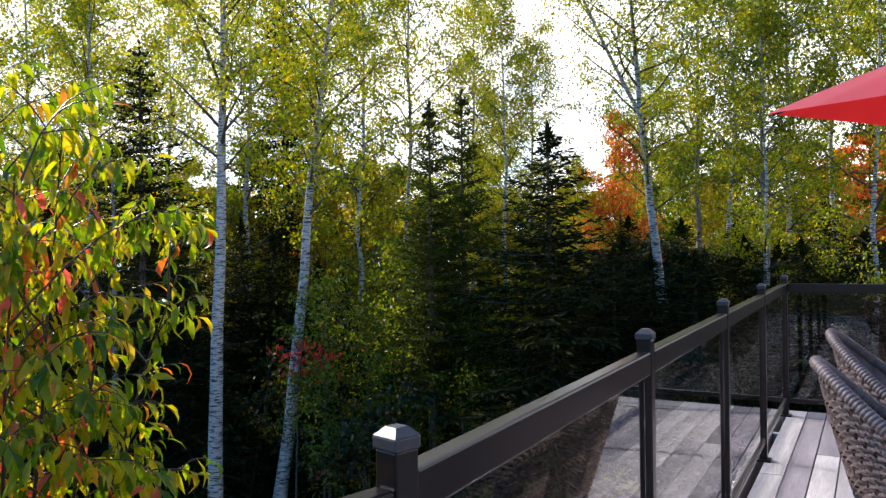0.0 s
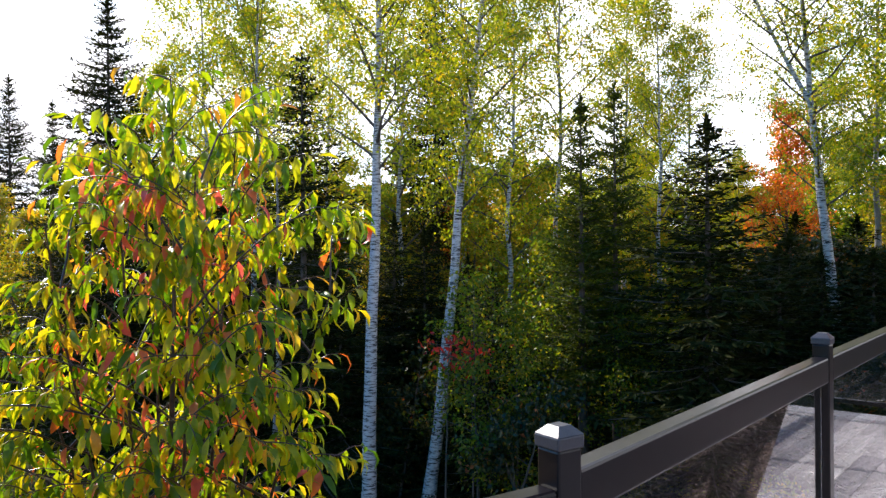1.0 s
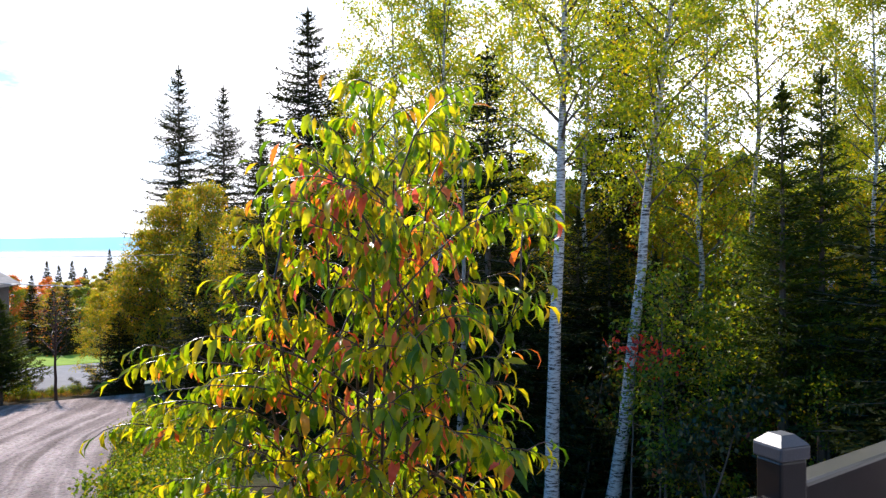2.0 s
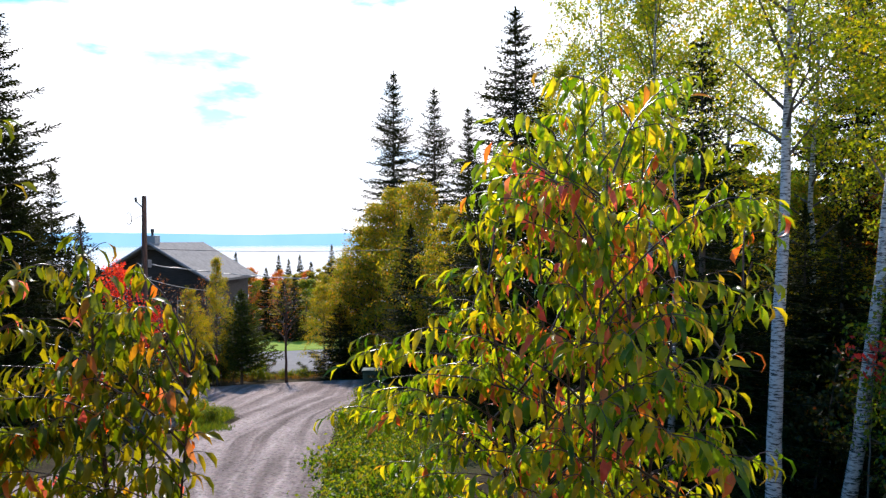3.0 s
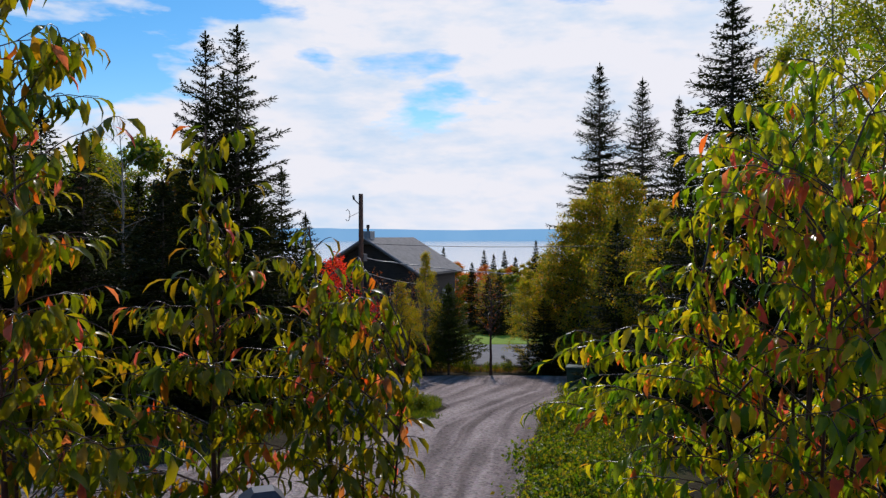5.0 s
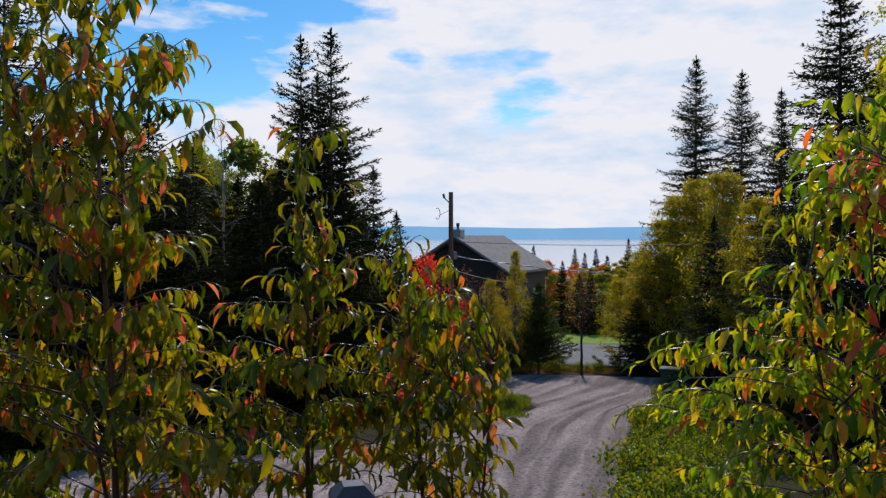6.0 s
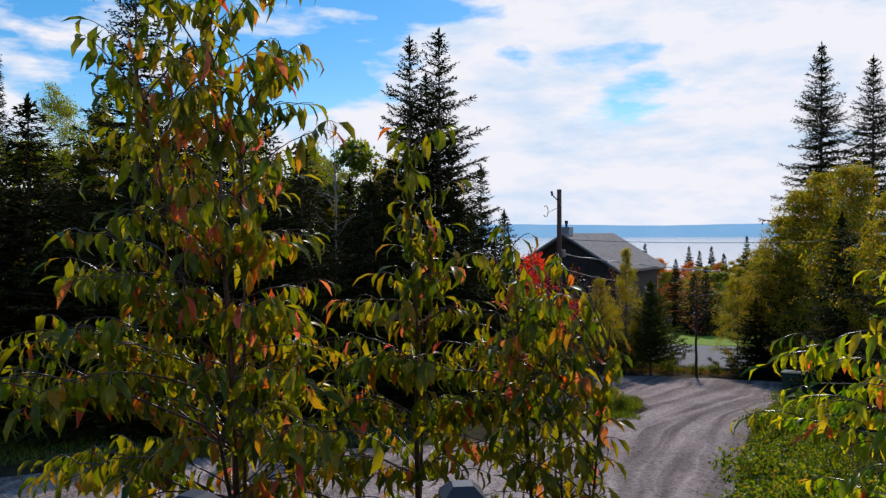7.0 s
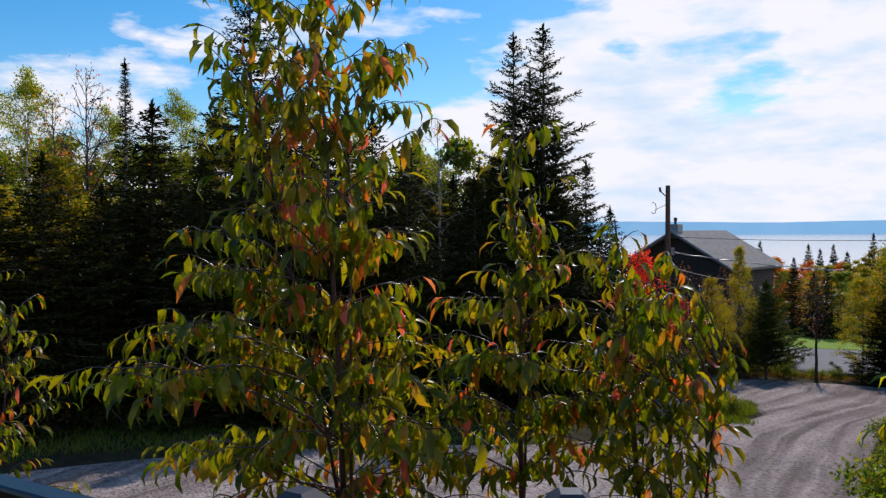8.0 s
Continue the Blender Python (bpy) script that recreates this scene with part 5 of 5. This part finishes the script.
def utility_pole():
    thing = new("utility_pole")
    d = 38.0
    p = on_ground(60.15, d)
    thing.location = p
    height = EYE_Z + d * math.tan(radians(3.15)) - p.z
    g = Geo()
    tube(g, [(0, 0, -0.4), (0, 0, height * 0.5), (0, 0, height)], [0.15, 0.13, 0.105], 14)
    part("shaft", g, mat_pole, thing, smooth=True)
    right = Vector((math.cos(radians(60)), math.sin(radians(60)), 0))
    left = -right
    g = Geo()
    tube(g, [left * 0.1 + Vector((0, 0, height - 0.5)), left * 0.35 + Vector((0, 0, height - 0.25))], 0.03, 6)
    tube(g, [left * 0.33 + Vector((0, 0, height - 0.3)), left * 0.37 + Vector((0, 0, height - 0.08))], 0.055, 8)
    part("insulator", g, mat_black, thing)
    g = Geo()
    ring = [left * (0.45 + 0.12 * math.cos(a) + 0.2) + Vector((0, 0, height - 1.05 + 0.28 * math.sin(a))) for a in np.linspace(0.9, 5.6, 8)]
    tube(g, ring, 0.018, 6)
    tube(g, [left * 0.1 + Vector((0, 0, height - 0.9)), left * 0.6 + Vector((0, 0, height - 1.15))], 0.012, 5)
    part("wire_loop", g, mat_black, thing)
    part("bracket", box(0.18, 0.18, 0.35, 0.01, (right.x * 0.18, right.y * 0.18, height - 3.1)), mat_trim, thing)
    for zz in (3.1, 3.8):
        g = Geo()
        tube(g, [right * 0.1 + Vector((0, 0, height - zz)), right * 0.3 + Vector((0, 0, height - zz + 0.05))], 0.05, 8)
        part("clamp", g, mat_trim, thing)
    tagged(thing, "brown wooden utility pole beside the driveway", "utility pole")
    return p, height


pole_at, pole_height = utility_pole()

def cable(name, p, q, sag, r, mat, label, twist=0.0):
    g = Geo()
    s = np.linspace(0, 1, 60)[:, None]
    line3 = np.array(p) * (1 - s) + np.array(q) * s
    line3[:, 2] -= sag * 4 * (s * (1 - s))[:, 0]
    tube(g, line3, r, 5)
    if twist:
        k = np.linspace(0, 1, 240)[:, None]
        l2 = np.array(p) * (1 - k) + np.array(q) * k
        l2[:, 2] -= sag * 4 * (k * (1 - k))[:, 0]
        ang = k[:, 0] * np.linalg.norm(np.array(q) - np.array(p)) * 5
        l2 += np.stack([np.cos(ang) * twist, np.sin(ang) * twist, np.sin(ang) * twist], 1)
        tube(g, l2, r * 0.8, 4)
    tagged(new(name, g.mesh(name, mat)), label, "cable", "overhead cables")


top = pole_at + Vector((0, 0, pole_height))
cable("cable", top - Vector((0, 0, 3.1)), polar(49.0, 40, 1.9), 0.12, 0.016, mat_wire, "twisted pale service cable strung from the pole", 0.03)
cable("cable", top - Vector((0, 0, 3.75)), polar(56.0, 43, 1.2), 0.1, 0.015, mat_wire, "pale cable running from the pole to the house")
cable("cable", top - Vector((0, 0, 2.9)), polar(66.0, 36, -0.2), 1.2, 0.02, mat_wire, "slack white cable hanging off the pole")
cable("cable", top - Vector((0, 0, 2.4)), polar(43.0, 30, 3.45), 0.1, 0.012, mat_black, "thin dark overhead line across the water view")

# ---------------------------------------------------------------- bins, small trees, verge
def wheelie_bin():
    thing = new("waste_bin")
    bm = bmesh.new()
    bmesh.ops.create_cone(bm, cap_ends=True, segments=4, radius1=0.34, radius2=0.42, depth=0.95, matrix=Matrix.Translation((0, 0, 0.535)) @ Matrix.Rotation(radians(45), 4, "Z"))
    bmesh.ops.bevel(bm, geom=bm.edges[:], offset=0.03, segments=2, affect="EDGES")
    part("body", bm, mat_bin, thing)
    lid = part("lid", box(0.66, 0.68, 0.07, 0.025, (0, 0, 1.05)), mat_bin, thing)
    part("handle", box(0.5, 0.04, 0.04, 0.01, (0, 0.38, 1.0)), mat_bin, lid)
    for x in (-0.26, 0.26):
        bm = bmesh.new()
        bmesh.ops.create_cone(bm, cap_ends=True, segments=16, radius1=0.11, radius2=0.11, depth=0.05,
                              matrix=Matrix.Translation((x, 0.27, 0.11)) @ Matrix.Rotation(radians(90), 4, "Y"))
        part("wheel", bm, mat_black, thing)
    tagged(thing, "dark green plastic wheeled waste bin by the driveway", "waste bin", "waste bins")
    return thing


first_bin = wheelie_bin()
first_bin.matrix_world = Matrix.Translation(on_ground(44.5, 30.2)) @ Matrix.Rotation(radians(40), 4, "Z")
copy_thing(first_bin, Matrix.Translation(on_ground(43.3, 30.4)) @ Matrix.Rotation(radians(52), 4, "Z"))

bare = put(broadleaf("bare_tree", 51, 4.8, 0.075, mat_red_bark, mat_orange_leaf, 0.34, 1.35, 44, 220, 0.06, up=1.0), 50.6, 37.4, top_scale(50.6, 37.4, -2.9, 4.8), 0)
tagged(bare, "small nearly leafless tree on the verge", "small tree")
pine = put(conifer("pine", 56, 4.2, 1.75, mat_pine_needle, droop=0.12, step=0.2, clear=0.14, blade=0.08, dense=0.09, whorl=7), 53.7, 37.6, top_scale(53.7, 37.6, -3.6, 4.2), 0)
tagged(pine, "small bushy pine on the verge of the driveway", "pine tree")
grey_tree = put(broadleaf("dead_tree", 52, 9.0, 0.09, mat_dead_bark, mat_yellow_leaf, 0.55, 1.4, 20, 60, 0.05, up=1.2), 76.6, 27, top_scale(76.6, 27, 8.0, 9.0), 0)
tagged(grey_tree, "dead silver-grey tree with bare twigs", "dead tree", "dead trees")
dead = put(conifer("dead_spruce", 53, 11.0, 0.7, mat_needle, mat_dead_bark, clear=0.62, step=0.3, dense=0.12), 98.4, 27.5, top_scale(98.4, 27.5, 11.6, 11.0), 0)
tagged(dead, "half-dead spruce with needles only at its tip", "spruce tree")
red_tree = put(broadleaf("red_maple", 54, 5.0, 0.05, mat_bark, mat_red_leaf, 0.35, 1.2, 24, 1700, 0.12), 62.0, 33.5, top_scale(62.0, 33.5, -1.5, 5.0), 0)
tagged(red_tree, "small scarlet maple beside the utility pole", "maple tree")
again(red_tree, 59.6, 34.5, top_scale(59.6, 34.5, -4.6, 5.0), 90)
stub = put(broadleaf("dead_birch", 55, 9.0, 0.10, mat_dead_bark, mat_yellow_leaf, 0.8, 0.5, 6, 20, 0.05), 22.9, 14.0, top_scale(22.9, 14, 9.5, 9.0))
tagged(stub, "broken grey birch trunk without a crown", "dead tree", "dead trees")

r6 = random.Random(6)
far_spruce = put(conifer("far_spruce", 57, 8.0, 1.5, mat_needle, step=0.30, droop=0.45, dense=0.13, blade=0.10, whorl=7), 54.0, 95, top_scale(54.0, 95, -0.9, 8.0), 0, wide=1.0)
tagged(far_spruce, "dark pointed spruce far down by the sea", "spruce tree", "spruces by the sea")
for az, d, el in ((51.0, 100, -1.1), (50.3, 90, -1.4), (49.5, 104, -1.1), (48.7, 85, -1.6), (55.2, 110, -1.2), (47.2, 98, -0.4), (51.9, 80, -2.0), (50.7, 76, -3.0), (49.9, 74, -2.6)):
    again(far_spruce, az, d, top_scale(az, d, el, 8.0), r6.uniform(0, 360), r6.uniform(0.8, 1.15))
for i in range(30):
    az, d = 45.5 + i * 0.5, r6.uniform(72, 120)
    el = -1.9 - r6.uniform(0, 0.9)
    t, hh = r6.choice(((far_yellow, 8.0), (far_green, 8.0), (far_yellow, 8.0), (far_orange, 8.0)))
    again(t, az, d, top_scale(az, d, el, hh), r6.uniform(0, 360), 1.15)
again(yellow_tree, 55.4, 37.2, top_scale(55.4, 37.2, -1.2, 8.0), 50, 0.38)
again(yellow_tree, 57.2, 38.0, top_scale(57.2, 38.0, -3.4, 8.0), 150, 0.45)
for az, d, s in ((54.4, 38.2, 0.7), (55.6, 38.0, 0.9), (48.2, 39.5, 0.35), (49.4, 40, 0.3), (51.8, 40, 0.38), (52.7, 39.5, 0.5), (55.0, 39.0, 0.6), (56.1, 38.7, 0.75), (57.3, 38, 0.5), (58.6, 36, 0.6), (59.8, 33, 0.9), (61.0, 30, 1.2), (62.5, 29, 1.3), (63.8, 28, 1.2), (60.5, 27.0, 0.6), (46.0, 39.5, 0.6)):
    again(shrub, az, d, s, r6.uniform(0, 360))
for az, d, el in ((57.6, 37.0, -3.6), (58.9, 35.5, -2.6), (56.4, 41, -2.6), (55.4, 40, -3.4)):
    again(bare, az, d, top_scale(az, d, el, 4.8), r6.uniform(0, 360), 0.8)


bush = put(broadleaf("weed_bush", 74, 1.3, 0.015, mat_bark, mat_green_leaf, 0.05, 0.8, 12, 1100, 0.10, twiggy=False, stems=5, up=0.8), 47.6, 14.5, 0.9)
tagged(bush, "bright green leafy weeds at the driveway's edge", "weed bush", "weed bushes by the driveway")
for i in range(60):
    d = r6.uniform(11.5, 26)
    edge = np.interp(d, ROAD_D, ROAD_R)
    again(bush, edge - r6.uniform(0.6, 5.0), d, r6.uniform(0.3, 0.75), r6.uniform(0, 360))
for i in range(16):
    again(bush, r6.uniform(41.0, 46.6), r6.uniform(10.5, 16), r6.uniform(0.5, 0.95), r6.uniform(0, 360))
for i in range(22):
    again(bush, 47.6 + i * 0.5 + r6.uniform(-0.2, 0.2), r6.uniform(38.4, 40), r6.uniform(0.2, 0.42) if i < 10 else r6.uniform(0.4, 0.9), r6.uniform(0, 360))
for i in range(14):
    again(bush, r6.uniform(55.4, 60), r6.uniform(24.5, 28.5), r6.uniform(0.25, 0.5), r6.uniform(0, 360))


for i in range(16):
    again(bush, r6.uniform(-13, 0), r6.uniform(11.8, 14), r6.uniform(0.3, 0.6), r6.uniform(0, 360))
again(bare, 100.9, 29.0, top_scale(100.9, 29, 10.6, 4.8), 30, 1.6)
again(bare, 102.6, 30.0, top_scale(102.6, 30, 8.6, 4.8), 130, 1.5)


def tufts(name, mat, spots, count, height, width, label, seed):
    """Grass and weeds: blades scattered in patches given as bearing range and distance range."""
    rng2 = np.random.default_rng(seed)
    g = Geo()
    for a0, a1, d0, d1, share in spots:
        n = int(count * share)
        a, d = rng2.uniform(a0, a1, n), rng2.uniform(d0, d1, n)
        edge = np.minimum(np.minimum(a - a0, a1 - a) / (a1 - a0), np.minimum(d - d0, d1 - d) / (d1 - d0)) * 4
        patch = np.array([noise.noise(Vector((-math.sin(radians(i)) * j * 0.7, math.cos(radians(i)) * j * 0.7, seed))) for i, j in zip(a, d)])
        keep = edge + patch * 1.2 > rng2.uniform(0.1, 0.7, n)
        a, d = np.radians(a[keep]), d[keep]
        n = len(a)
        x, y = -np.sin(a) * d, np.cos(a) * d
        p = np.stack([x, y, ground_z(x, y) - 0.05], 1)
        al = rng2.normal(0, 0.45, (n, 3)) * [1, 1, 0] + [0, 0, 1.0]
        blades(g, p, al, rng2.normal(0, 1, (n, 3)) * [1, 1, 0.1], height * rng2.uniform(0.5, 1.3, n), width * rng2.uniform(0.7, 1.3, n))
    tagged(new(name, g.mesh(name, mat)), label, "grass", kind="stuff")


tufts("grass", mat_grass, [(54.3, 58.5, 23.4, 29.5, 0.3), (38, 47.2, 11, 24, 0.22), (66, 112, 18.6, 23, 0.5), (99, 112, 8, 13, 0.2), (-14, 0, 9, 13, 0.25), (46, 60, 38.8, 41.5, 0.04)], 26000, 0.20, 0.018, "tufts of bright green verge grass", 61)
tufts("dry_grass", mat_dry_grass, [(56.5, 61, 24.5, 30, 0.5), (46, 60, 38.5, 41.5, 0.6)], 9000, 0.2, 0.012, "brown dry grass and fallen twigs on the bank", 62)
tufts("weeds", mat_shaded_under_leaf, [(-40, 45, 3.8, 12, 0.7), (60, 110, 22, 25, 0.3)], 26000, 0.16, 0.06, "low leafy weeds on the forest floor", 63)


def boulder(seed, az, d, r, label):
    bm = bmesh.new()
    bmesh.ops.create_icosphere(bm, subdivisions=4, radius=r)
    for v in bm.verts:
        k = 0.75 + 0.5 * noise.noise(v.co / r * 1.1 + Vector((seed, 0, 0))) + 0.12 * noise.noise(v.co / r * 4 + Vector((0, seed, 0)))
        v.co = Vector((v.co.x * 1.25, v.co.y, v.co.z * 0.8)) * k
    me = bpy.data.meshes.new("boulder")
    bm.to_mesh(me)
    bm.free()
    me.materials.append(mat_stone)
    p = on_ground(az, d)
    ob = new("boulder", me)
    ob.location = p + Vector((0, 0, r * 0.3))
    tagged(ob, label, "boulder", "boulders by the driveway")


boulder(1, 60.3, 24.5, 0.75, "grey boulder on the driveway bank")
boulder(2, 43.7, 14.2, 0.42, "small pale boulder at the driveway's edge")
boulder(3, 58.8, 25.5, 0.45, "grey boulder on the driveway bank")

# the house that the deck belongs to, behind the camera
bm = box(0.3, 9.8, 5.6, 0.02, (5.4, 1.2, 0.2))
me = bpy.data.meshes.new("wall_house")
bm.to_mesh(me)
bm.free()
me.materials.append(mat_house)
wall = new("wall_house", me)
wall.matrix_world = DECK
tagged(wall, "plain grey house wall behind the deck", "wall", kind="structure")
